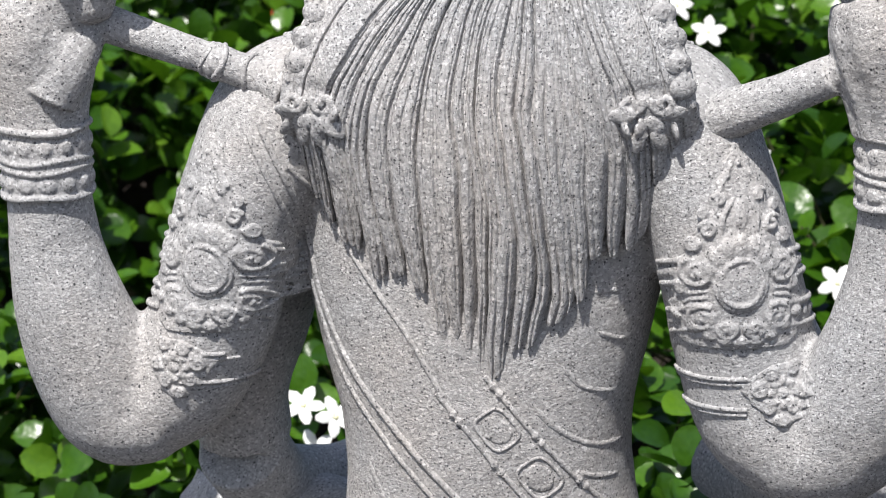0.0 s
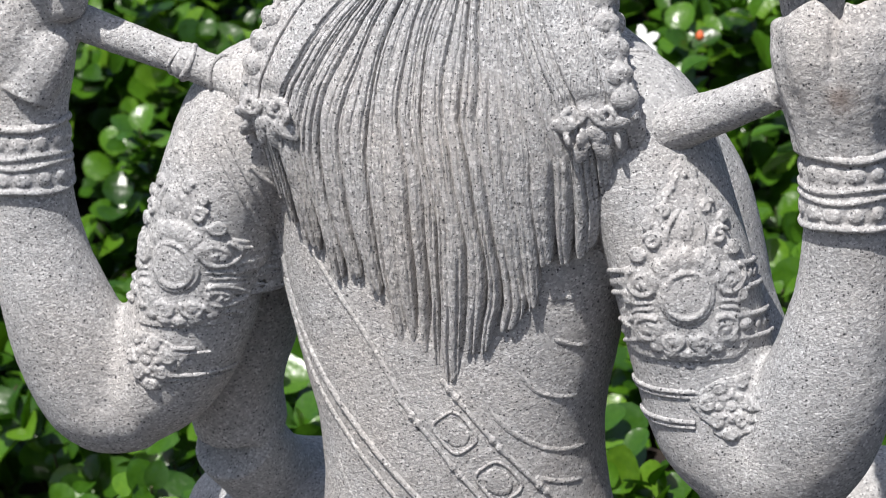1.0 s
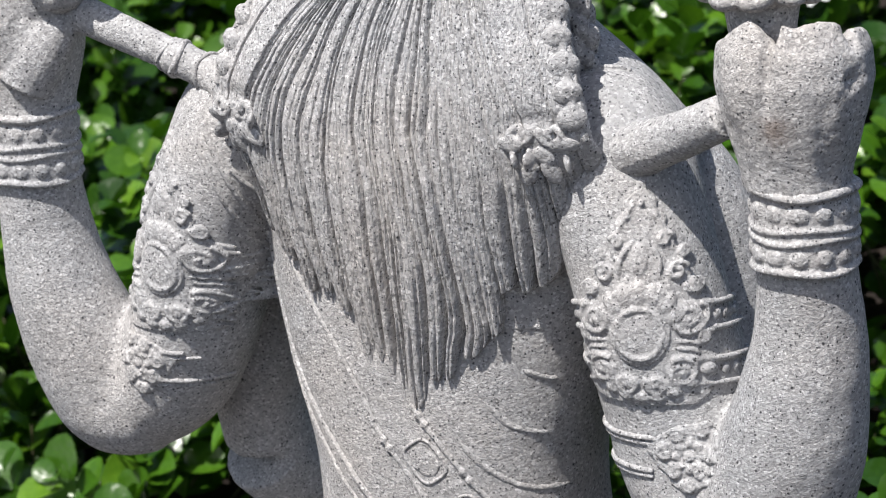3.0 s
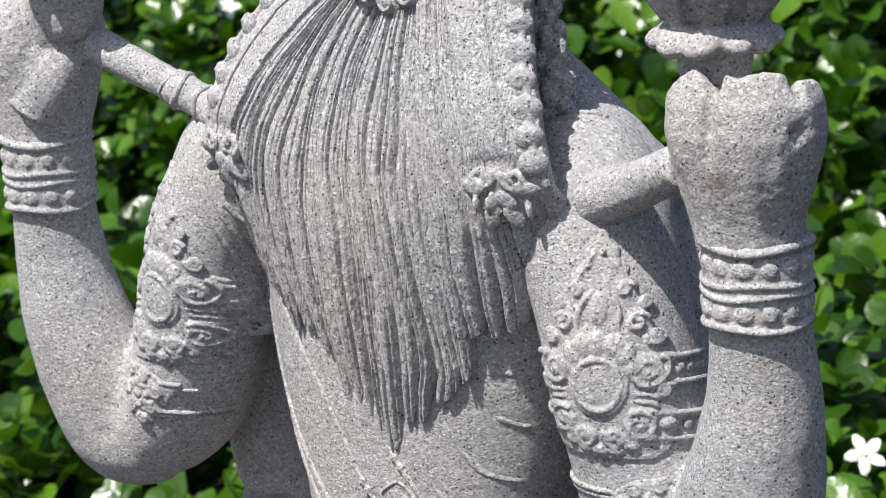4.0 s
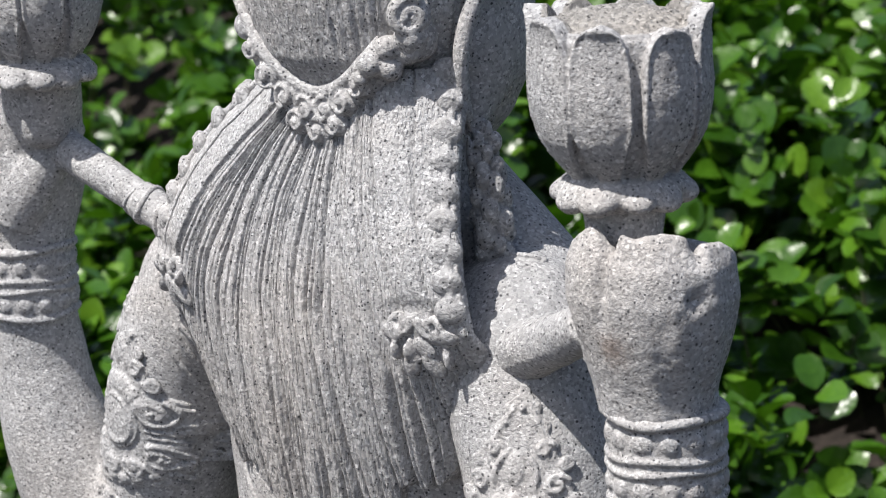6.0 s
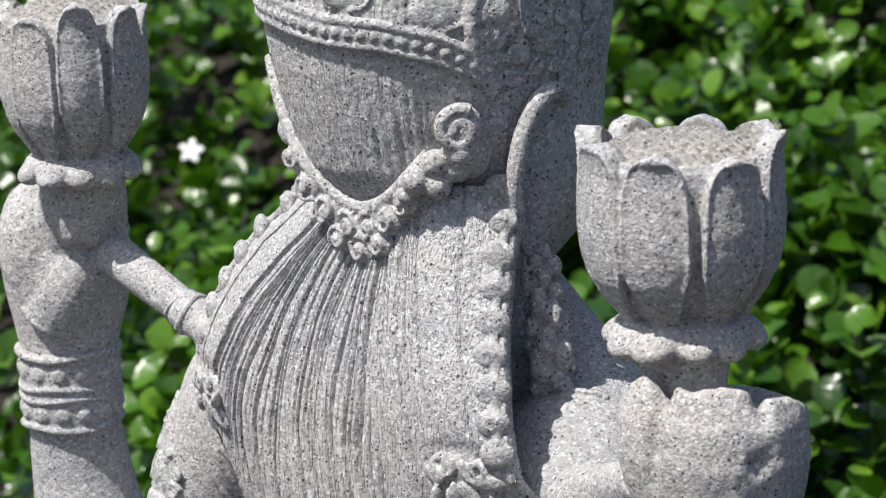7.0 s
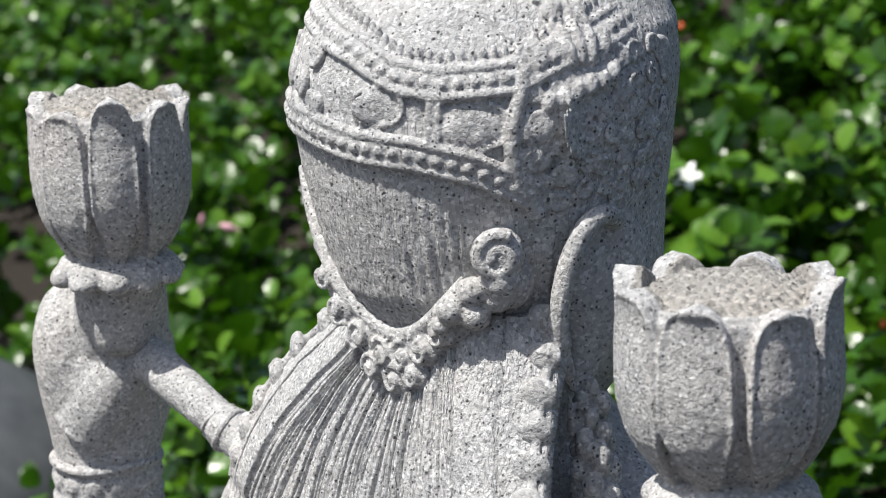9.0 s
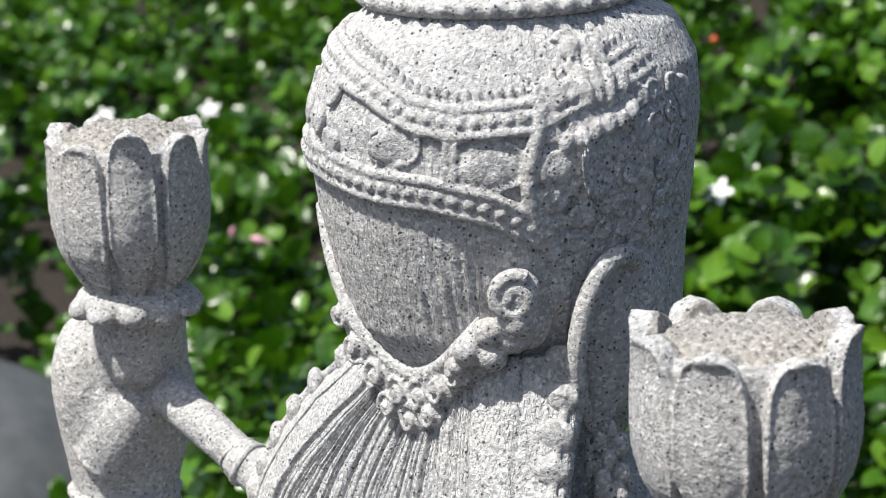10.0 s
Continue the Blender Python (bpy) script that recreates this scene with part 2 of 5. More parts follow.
def body_shells():
    """The bare body: what shows above the waist, and the seat, legs and plinth below."""
    s, low = Shell(), Shell()
    # torso, from the hips up to the shoulders: x, y, z, half-width, half-depth
    limb(s, [(-0.012, 0.04, 0.46, 0.150, 0.11), (-0.012, 0.038, 0.54, 0.126, 0.088), (-0.012, 0.034, 0.60, 0.115, 0.082),
             (-0.012, 0.031, 0.66, 0.114, 0.085), (-0.012, 0.03, 0.72, 0.127, 0.088), (-0.010, 0.03, 0.79, 0.141, 0.092),
             (-0.004, 0.03, 0.86, 0.150, 0.094), (0.0, 0.03, 0.92, 0.143, 0.083), (0.005, 0.03, 0.960, 0.092, 0.062),
             (0.01, 0.025, 1.0, 0.06, 0.05), (0.015, 0.02, 1.08, 0.055, 0.05)], n=64, power=2.3)
    for k, sx in ((0, -1), (1, 1)):
        left = sx < 0
        # raised arm: shoulder, elbow, then the forearm up to the wrist
        if left:
            up = [(-0.105, 0.015, 0.925, 0.045, 0.045), (-0.150, 0.0, 0.905, 0.060, 0.056), (-0.185, -0.010, 0.850, 0.052, 0.054),
                  (-0.202, -0.012, 0.80, 0.050, 0.054), (-0.220, -0.012, 0.745, 0.050, 0.053), (-0.247, -0.013, 0.700, 0.050, 0.050),
                  (-0.282, -0.019, 0.672, 0.044, 0.043)]
            fore = [(-0.258, -0.016, 0.672, 0.040, 0.042), (-0.298, -0.022, 0.676, 0.048, 0.045), (-0.315, -0.032, 0.722, 0.050, 0.044),
                    (-0.326, -0.041, 0.770, 0.043, 0.040), (-0.332, -0.044, 0.815, 0.036, 0.035), (-0.333, -0.048, 0.87, 0.0315, 0.0315), (-0.333, -0.049, 0.92, 0.033, 0.033)]
        else:
            up = [(0.105, 0.020, 0.924, 0.045, 0.045), (0.140, 0.003, 0.902, 0.058, 0.056), (0.168, -0.010, 0.845, 0.053, 0.054),
                  (0.183, -0.012, 0.79, 0.053, 0.054), (0.193, -0.006, 0.735, 0.054, 0.053), (0.212, -0.007, 0.680, 0.055, 0.052),
                  (0.245, -0.014, 0.648, 0.047, 0.046)]
            fore = [(0.215, -0.012, 0.652, 0.044, 0.042), (0.262, -0.020, 0.665, 0.052, 0.045), (0.290, -0.032, 0.715, 0.051, 0.044),
                    (0.305, -0.037, 0.770, 0.043, 0.040), (0.311, -0.041, 0.815, 0.037, 0.035), (0.312, -0.048, 0.87, 0.0315, 0.0315), (0.311, -0.049, 0.92, 0.033, 0.033)]
        limb(s, up)
        limb(s, fore)
        ball(s, (sx * 0.116, 0.024, 0.902 if left else 0.893), 0.068, 0.060, 0.048, 24, 14)
        # front pair of arms, mostly hidden behind
        if left:
            limb(s, [(-0.12, 0.055, 0.905, 0.045, 0.045), (-0.172, 0.075, 0.84, 0.046, 0.05), (-0.200, 0.078, 0.74, 0.043, 0.048), (-0.224, 0.076, 0.665, 0.040, 0.045), (-0.226, 0.085, 0.615, 0.039, 0.042)])
            limb(s, [(-0.226, 0.07, 0.610, 0.038, 0.040), (-0.215, 0.13, 0.555, 0.037, 0.037), (-0.18, 0.20, 0.530, 0.034, 0.034), (-0.15, 0.23, 0.535, 0.032, 0.032)])
        else:
            limb(s, [(0.12, 0.055, 0.905, 0.045, 0.045), (0.165, 0.075, 0.84, 0.046, 0.05), (0.188, 0.078, 0.74, 0.045, 0.05), (0.222, 0.078, 0.665, 0.042, 0.046), (0.238, 0.085, 0.615, 0.040, 0.042)])
            limb(s, [(0.238, 0.07, 0.620, 0.039, 0.040), (0.225, 0.13, 0.575, 0.038, 0.038), (0.18, 0.20, 0.55, 0.034, 0.034), (0.15, 0.23, 0.55, 0.032, 0.032)])
        # folded legs: one knee lies lower than the other
        if left:
            limb(low, [(-0.07, 0.06, 0.48, 0.08, 0.075), (-0.16, 0.12, 0.492, 0.070, 0.060), (-0.245, 0.16, 0.497, 0.064, 0.055), (-0.300, 0.20, 0.485, 0.04, 0.04)])
            limb(low, [(-0.300, 0.205, 0.48, 0.0095, 0.008), (-0.302, 0.205, 0.518, 0.0095, 0.008), (-0.304, 0.204, 0.537, 0.006, 0.005)], n=16)
        else:
            limb(low, [(0.05, 0.10, 0.41, 0.07, 0.07), (0.14, 0.18, 0.425, 0.062, 0.06), (0.22, 0.22, 0.48, 0.055, 0.055), (0.285, 0.215, 0.535, 0.050, 0.048), (0.315, 0.20, 0.555, 0.03, 0.03)])
        limb(low, [(sx * 0.16, 0.25, 0.40, 0.05, 0.05), (sx * 0.10, 0.29, 0.41, 0.05, 0.05), (-sx * 0.08, 0.30, 0.42, 0.045, 0.045)])
    for sx in (-1, 1):
        limb(s, [(sx * 0.03, 0.035, 0.990, 0.045, 0.040), (sx * 0.085, 0.038, 0.950, 0.043, 0.042), (sx * 0.135, 0.034, 0.914, 0.040, 0.048), (sx * 0.170, 0.030, 0.880, 0.035, 0.045)])
    ball(s, (0.152, -0.013, 0.912), 0.038, 0.040, 0.034, 24, 14)
    ball(s, (-0.152, -0.008, 0.922), 0.034, 0.030, 0.030, 24, 14)
    limb(s, [(0.012, 0.01, 0.93, 0.09, 0.045), (0.018, 0.008, 0.98, 0.070, 0.038), (0.022, 0.006, 1.03, 0.066, 0.036), (0.026, 0.006, 1.08, 0.066, 0.045)], n=48, power=2.6)
    # plinth down to the ground
    limb(low, [(0, 0.12, 0.0, 0.27, 0.25), (0, 0.12, 0.10, 0.27, 0.25), (0, 0.12, 0.14, 0.24, 0.23), (0, 0.12, 0.22, 0.20, 0.19), (0, 0.12, 0.30, 0.18, 0.19), (0, 0.13, 0.38, 0.16, 0.19), (0, 0.13, 0.42, 0.14, 0.18)], n=64)
    return s, low


def softened(shell, voxel, rounds, rough=()):
    """Weld overlapping shells into one skin, soften its creases and roughen it: rough has rows of grain size and height."""
    ob = new("weld", shell.mesh("weld"))
    if voxel:
        r = ob.modifiers.new("weld", 'REMESH')
        r.mode, r.voxel_size = 'VOXEL', voxel
    if rounds:
        sm = ob.modifiers.new("soft", 'SMOOTH')
        sm.factor, sm.iterations = 0.5, rounds
    for size, height in rough:
        tex = bpy.data.textures.new("wear", 'CLOUDS')
        tex.noise_scale, tex.noise_depth = size, 2
        d = ob.modifiers.new("wear", 'DISPLACE')
        d.texture, d.strength, d.mid_level, d.texture_coords = tex, height, 0.5, 'LOCAL'
    dg = bpy.context.evaluated_depsgraph_get()
    me = bpy.data.meshes.new_from_object(ob.evaluated_get(dg))
    v = np.zeros(len(me.vertices) * 3)
    me.vertices.foreach_get("co", v)
    loops = np.zeros(len(me.loops), dtype=np.int32)
    me.loops.foreach_get("vertex_index", loops)
    starts = np.zeros(len(me.polygons), dtype=np.int32)
    me.polygons.foreach_get("loop_start", starts)
    bpy.data.objects.remove(ob)
    bpy.data.meshes.remove(me)
    return v.reshape(-1, 3), loops, starts


def faces_of(skin):
    """The faces of a welded skin as index lists."""
    v, loops, starts = skin
    ends = np.append(starts[1:], len(loops))
    return [tuple(loops[a:b].tolist()) for a, b in zip(starts, ends)]


FLOW_Z = [0.72, 0.78, 0.85, 0.92, 0.95, 0.98, 1.01, 1.04, 1.07, 1.10]
FLOW_W = [0.118, 0.138, 0.150, 0.155, 0.151, 0.142, 0.128, 0.112, 0.099, 0.090]
END_X = [0.0, 0.017, 0.052, 0.082, 0.115, 0.134, 0.150, 0.16]
END_Z = [0.727, 0.737, 0.776, 0.812, 0.845, 0.871, 0.90, 0.905]
RECESS_Z, RECESS_Y = [0.93, 0.98, 1.02, 1.07], [0.007, 0.020, 0.026, 0.036]
HAIR_Z = [0.70, 0.75, 0.80, 0.84, 0.90, 0.95, 1.0, 1.05, 1.10]
HAIR_Y = [-0.062, -0.067, -0.076, -0.084, -0.090, -0.086, -0.078, -0.066, -0.05]


HAIR_CURVE = np.polyfit(HAIR_Z, HAIR_Y, 4)


def hair_bend(x, z):
    """How far the sheet of hair curves forward round the back, away from the spine."""
    t = np.clip((0.99 - z) / 0.19, 0, 1)
    return 0.022 * t * t * (3 - 2 * t) * (1 - 0.4 * np.clip((0.80 - z) / 0.08, 0, 1)) * ((x + 0.002) / 0.1) ** 2


def flow_width(z, side):
    """Half width of the hair at a height; on one side it tucks in closer under the head."""
    return np.interp(z, FLOW_Z, FLOW_W) * np.where(np.asarray(side) < 0, np.interp(z, [1.03, 1.075], [1.0, 0.80]), 1.0)


def hair_slab(s):
    """Long hair down the back: a thick sheet of carved locks with pointed ends."""
    rng = np.random.RandomState(5)
    cols, rows = 900, 220
    u = np.linspace(-1, 1, cols)
    # locks of uneven width, each made of finer strands
    def cuts(low, high):
        e = [0.0]
        while e[-1] < 2:
            e.append(e[-1] + rng.uniform(low, high))
        return np.array(e) / e[-1] * 2 - 1
    def within(e):
        k = np.clip(np.searchsorted(e, u, side='right') - 1, 0, len(e) - 2)
        return k, (u - e[k]) / (e[k + 1] - e[k]) * 2 - 1, np.minimum(u - e[k], e[k + 1] - u)
    def at_edge(val, k, l):
        return np.where(l > 0, val[np.minimum(k + 1, len(val) - 1)], val[k])
    edges, thin = cuts(0.05, 0.14), cuts(0.018, 0.046)
    k, loc, du = within(edges)
    kt, tl, dt = within(thin)
    deep = np.where(rng.rand(len(edges)) < 0.62, rng.uniform(0.7, 1.0, len(edges)), rng.uniform(0.15, 0.45, len(edges)))
    side = at_edge(deep, k, loc)
    tdeep = at_edge(rng.uniform(0.15, 1.0, len(thin)), kt, tl)
    tphase = at_edge(rng.uniform(0, 6.28, len(thin)), kt, tl)
    lift = rng.uniform(-0.0014, 0.0012, len(edges))[k]
    reach = rng.uniform(-0.016, 0.010, len(edges))[k]
    treach = rng.uniform(-0.0025, 0.0025, len(thin))[kt]
    zend = np.zeros(cols)
    for j in range(cols):
        mid = 0.6 * u[j] + 0.2 * (edges[k[j]] + edges[k[j] + 1])
        zend[j] = np.interp(abs(mid) * 0.145, END_X, END_Z) + reach[j] + treach[j] + (0.006 + 0.026 * side[j]) * abs(loc[j]) ** 4 + 0.003 * abs(tl[j]) ** 2
    pts = []
    for i in range(rows):
        t = i / (rows - 1)
        z = 1.085 + (zend - 1.085) * t
        w = flow_width(z, u)
        # the strands draw together under the nape, between the smooth lappets
        inner = np.interp(z, [0.90, 0.95, 1.0, 1.05, 1.08], [0.80, 0.72, 0.60, 0.44, 0.36])
        mag = np.abs(u)
        fan = np.sign(u) * np.where(mag < 0.72, mag / 0.72 * inner, inner + (mag - 0.72) / 0.28 * (1 - inner))
        fade = np.clip((z - 0.72) / 0.06, 0, 1) * (1 - np.abs(u) ** 3)
        sway = (0.034 * np.sin(z * 17 + 1.3 * u + 0.6) + 0.016 * np.sin(z * 31 + 8 * u) + 0.005 * np.sin(z * 75 + 19 * u)) * fade
        x = np.interp(z, [0.72, 0.9, 1.0, 1.06], [0.004, 0.010, 0.013, 0.024]) + (fan + sway) * w + np.interp(z, [0.93, 1.0, 1.06], [0.0, 0.010, 0.014]) * (1 - fan ** 2)
        smooth = np.clip((np.abs(u) - 0.72) / 0.03, 0, 1) * np.clip((z - 0.897) / 0.012, 0, 1)
        breath = 0.8 + 0.3 * np.sin(z * 21 + k * 1.7)
        ridge = -0.0041 * side * breath * (1 + 0.7 * np.clip((0.90 - z) / 0.12, 0, 1)) * np.exp(-(du / 0.0105) ** 2) - 0.0013 * loc ** 2 + lift
        comes = np.clip(0.75 + 0.7 * np.sin(z * 46 + tphase), 0.2, 1)
        fine = -(0.0022 + 0.0013 * np.clip((1.0 - z) / 0.06, 0, 1)) * tdeep * comes * np.exp(-(dt / 0.0062) ** 2) - 0.0007 * tl ** 2 * tdeep
        h = (ridge + fine) * (1 - smooth)
        # the line that sets off the border of the lappet
        h -= 0.0034 * np.exp(-((np.abs(u) - 0.875) / 0.006) ** 2) * smooth
        # niche over the leaf ornament, and the step where the lappet ends
        across = (x - np.where(u > 0, 0.131, -0.118)) / 0.021
        niche = np.exp(-(across ** 4) - ((z - 0.9445 + 0.004 * across ** 2) / 0.0060) ** 2)
        h -= 0.0022 * niche
        h -= 0.0020 * np.clip((0.900 - z) / 0.030, 0, 1) * np.clip((np.abs(u) - 0.66) / 0.04, 0, 1) * np.clip((z - 0.80) / 0.06, 0, 1)
        edge = np.interp(z, RECESS_Z, RECESS_Y) * np.clip((np.abs(u) - 0.74) / 0.26, 0, 1) ** 1.7
        edge = edge + np.where(u < 0, 0.012, 0.005) * np.clip((np.abs(u) - 0.78) / 0.22, 0, 1) * np.clip((0.93 - z) / 0.03, 0, 1)
        tipdown = 0.005 * t ** 9
        bend = hair_bend(x, z)
        y = np.polyval(HAIR_CURVE, z) - h + edge + tipdown + bend
        pts.append(np.stack([x, y, z], 1))
    pts = np.array(pts)
    # a closed sheet: thin and undercut along the sides, thick at the tips
    low_end = 1 - np.clip((pts[:, :, 2] - 0.86) / 0.05, 0, 1)
    edge_side = np.abs(u)[None, :] ** 8 * (1 - low_end)
    mid_sheet, back = pts.copy(), pts.copy()
    mid_sheet[:, :, 1] += 0.005 * edge_side + 0.012 * (1 - edge_side)
    back[:, :, 1] += 0.026
    back[:, :, 0] -= np.sign(pts[:, :, 0]) * 0.040 * edge_side
    s.grid(pts[:, ::-1])
    s.grid(back[::73, ::29])
    for i, j in ((slice(None), 0), (slice(None), -1), (0, slice(None)), (-1, slice(None))):
        s.grid(np.array([pts[i, j], mid_sheet[i, j], back[i, j]]))


HEAD_Z = [1.02, 1.06, 1.09, 1.12, 1.15, 1.18, 1.205, 1.225, 1.245, 1.262, 1.27]
HEAD_R = [0.055, 0.067, 0.085, 0.094, 0.101, 0.1055, 0.1045, 0.098, 0.085, 0.067, 0.05]


def head(s):
    n, rows = 360, 130
    ang = np.linspace(0, 2 * np.pi, n, endpoint=False)
    rings = []
    for i in range(rows):
        z = 1.02 + (1.268 - 1.02) * i / (rows - 1)
        r = np.interp(z, HEAD_Z, HEAD_R)
        rr = np.full(n, r)
        # the face side runs straight down to the chin
        front = np.clip(np.sin(ang) * 1.5 + 0.1, 0, 1)
        rr = rr * (1 - front) + np.interp(z, [1.02, 1.04, 1.066, 1.09, 1.132, 1.163, 1.2, 1.228, 1.25, 1.268], [0.060, 0.077, 0.089, 0.093, 0.0955, 0.100, 0.104, 0.103, 0.092, 0.058]) * front
        comb = 0.0007 * np.cos(ang * 100 + 2.5 * np.sin(ang * 9)) * (0.6 + 0.4 * np.sin(ang * 37 + z * 90))
        rr = rr + comb
        rings.append(np.stack([HEAD[0] + rr * np.cos(ang), HEAD[1] + rr * np.sin(ang), np.full(n, z)], 1))
    s.rings(rings)
    # top knot above the ring
    limb(s, [(0.026, 0.006, 1.262, 0.066, 0.066), (0.026, 0.006, 1.285, 0.07, 0.07), (0.026, 0.006, 1.33, 0.066, 0.066), (0.026, 0.006, 1.37, 0.045, 0.045), (0.026, 0.006, 1.385, 0.02, 0.02)], n=48)


def lotus_bud(s, cx, cy, z0, z1, r, turn, count, seed):
    """An opened lotus bud: broad rimmed petals, pointed ones between them, and a tiled seed head."""
    rng = random.Random(seed)
    tall = z1 - z0
    def girth(t):
        return r * np.interp(t, [0.0, 0.06, 0.14, 0.25, 0.38, 0.52, 0.7, 0.86, 1.0, 1.1], [0.60, 0.69, 0.80, 0.91, 0.975, 1.0, 0.985, 0.965, 0.985, 1.02])
    # the core up to the seed head
    core = [(cx, cy, z0 + tall * t, girth(t) - 0.0034, girth(t) - 0.0034) for t in (0.0, 0.08, 0.18, 0.3, 0.45, 0.6, 0.75, 0.84)]
    limb(s, core + [(cx, cy, z0 + tall * 0.90, r * 0.88, r * 0.88)], n=72, steps=4)
    def petal(a0, half, top, lift, thick, rim, point, lean):
        rows = []
        for t in np.linspace(0.0, 1.0, 34):
            # oval outline: narrow foot, broad middle, arched or pointed head
            w = half * min(1.0, 0.50 + 1.5 * t) * max(0.0, 1 - t ** point) ** 0.5
            w = max(w, 0.004)
            us = np.linspace(-1, 1, 45)
            tt = t * top
            base = girth(tt) + lean * t ** 6
            line = rim * np.maximum(np.exp(-((np.abs(us) - 0.90) / 0.065) ** 2), 0.7 * math.exp(-((t - 0.972) / 0.024) ** 2)) * min(1.0, t * 5) - 0.0014 * np.maximum(0, np.abs(us) - 0.94) / 0.06
            out = base + lift + line + 0.0010 * (1 - us ** 2)
            ang = a0 + us * w
            z = z0 + tall * tt
            face = np.stack([cx + out * np.cos(ang), cy + out * np.sin(ang), np.full(45, z)], 1)
            inn = base - thick
            rear = np.stack([cx + inn * np.cos(ang), cy + inn * np.sin(ang), np.full(45, z)], 1)[::-1]
            rows.append(np.concatenate([face, rear]))
        s.rings(rows)
    pitch = 2 * math.pi / count
    for j in range(count):
        a0 = turn + pitch * (j + rng.uniform(-0.06, 0.06))
        petal(a0, pitch * rng.uniform(0.455, 0.488), rng.uniform(0.93, 1.02), 0.0013 * rng.uniform(0.5, 1.4), 0.0110, 0.0018, 8.0, 0.0018)
    # seed head: a low dome of small raised tiles
    dome = lambda q: z1 - 0.0125 + 0.0100 * (1 - (q / (r * 0.90)) ** 2.5)
    rings = [[(cx + q * math.cos(w), cy + q * math.sin(w), dome(q)) for w in np.linspace(0, 2 * math.pi, 48, endpoint=False)] for q in (r * 0.93, r * 0.8, r * 0.6, r * 0.4, r * 0.2, 0.002)]
    low = [[(x, y, z1 - 0.030) for x, y, _ in rings[0]]]
    s.rings(low + rings)
    step = 0.0078
    for i in range(-7, 8):
        for j in range(-7, 8):
            x, y = (i + 0.5 * (j % 2)) * step, j * step * 0.86
            q = math.hypot(x, y)
            if q < r * 0.86:
                ball(s, (cx + x + rng.uniform(-0.0004, 0.0004), cy + y, dome(q) - 0.0008), 0.0037, 0.0032, 0.0030, 8, 5)


def collar(s, cx, cy, z, r, seed):
    """A thick lobed roll under the bud, on the stalk."""
    rng = random.Random(seed)
    count = 10
    for j in range(count):
        a = 2 * math.pi * (j + rng.uniform(-0.14, 0.14)) / count
        out, side = np.array([math.cos(a), math.sin(a), 0]), np.array([-math.sin(a), math.cos(a), 0])
        dip = rng.uniform(0.22, 0.48)
        along = out * math.cos(dip) - np.array([0, 0, math.sin(dip)])
        over = np.cross(side, along)
        ball(s, np.array([cx, cy, z]) + out * (r - 0.0135) - np.array([0, 0, 0.003]), 0.0150, 0.0138 * rng.uniform(0.85, 1.15), 0.0082 * rng.uniform(0.85, 1.1), 16, 10, axes=[along, side, over])
    limb(s, [(cx, cy, z - 0.012, r * 0.60, r * 0.60), (cx, cy, z - 0.005, r * 0.86, r * 0.86), (cx, cy, z + 0.003, r * 0.86, r * 0.86), (cx, cy, z + 0.008, r * 0.66, r * 0.66)], n=48, steps=4)
    limb(s, [(cx, cy, z - 0.06, 0.006, 0.006), (cx, cy, z - 0.05, 0.018, 0.018), (cx, cy, z - 0.01, 0.025, 0.025), (cx, cy, z + 0.018, 0.028, 0.028)])


def bracelet(s, cx, cy, z0, z1, r):
    """Four ropes and two rows of round studs round the wrist."""
    ang = np.linspace(0, 2 * np.pi, 97)
    rng = random.Random(int(cx * 1000))
    limb(s, [(cx, cy, z0, r - 0.0008, r - 0.0008), (cx, cy, (z0 + z1) / 2, r + 0.0002, r + 0.0002), (cx, cy, z1, r - 0.0004, r - 0.0004)], n=64)
    for f, th, rr in ((0.04, 0.0026, 0.0016), (0.40, 0.0021, 0.0020), (0.53, 0.0021, 0.0020), (0.94, 0.0030, 0.0022)):
        z = z0 + (z1 - z0) * f
        p = np.stack([cx + (r + rr - 0.002) * np.cos(ang), cy + (r + rr - 0.002) * np.sin(ang), z + 0.0012 * np.sin(ang * 3 + cx * 40 + f * 9)], 1)
        tube(s, p, th, 8)
    for f, size in ((0.22, 0.0066), (0.73, 0.0070)):
        for j in range(13):
            a = j / 13 * 2 * math.pi + 0.2
            z = z0 + (z1 - z0) * f
            o = np.array([math.cos(a), math.sin(a), 0])
            side = np.array([-math.sin(a), math.cos(a), 0])
            ball(s, np.array([cx, cy, z]) + o * (r - 0.0006), size * rng.uniform(0.85, 1.15), size * 0.9, 0.0028, 10, 6, axes=[side, (0, 0, 1), o])


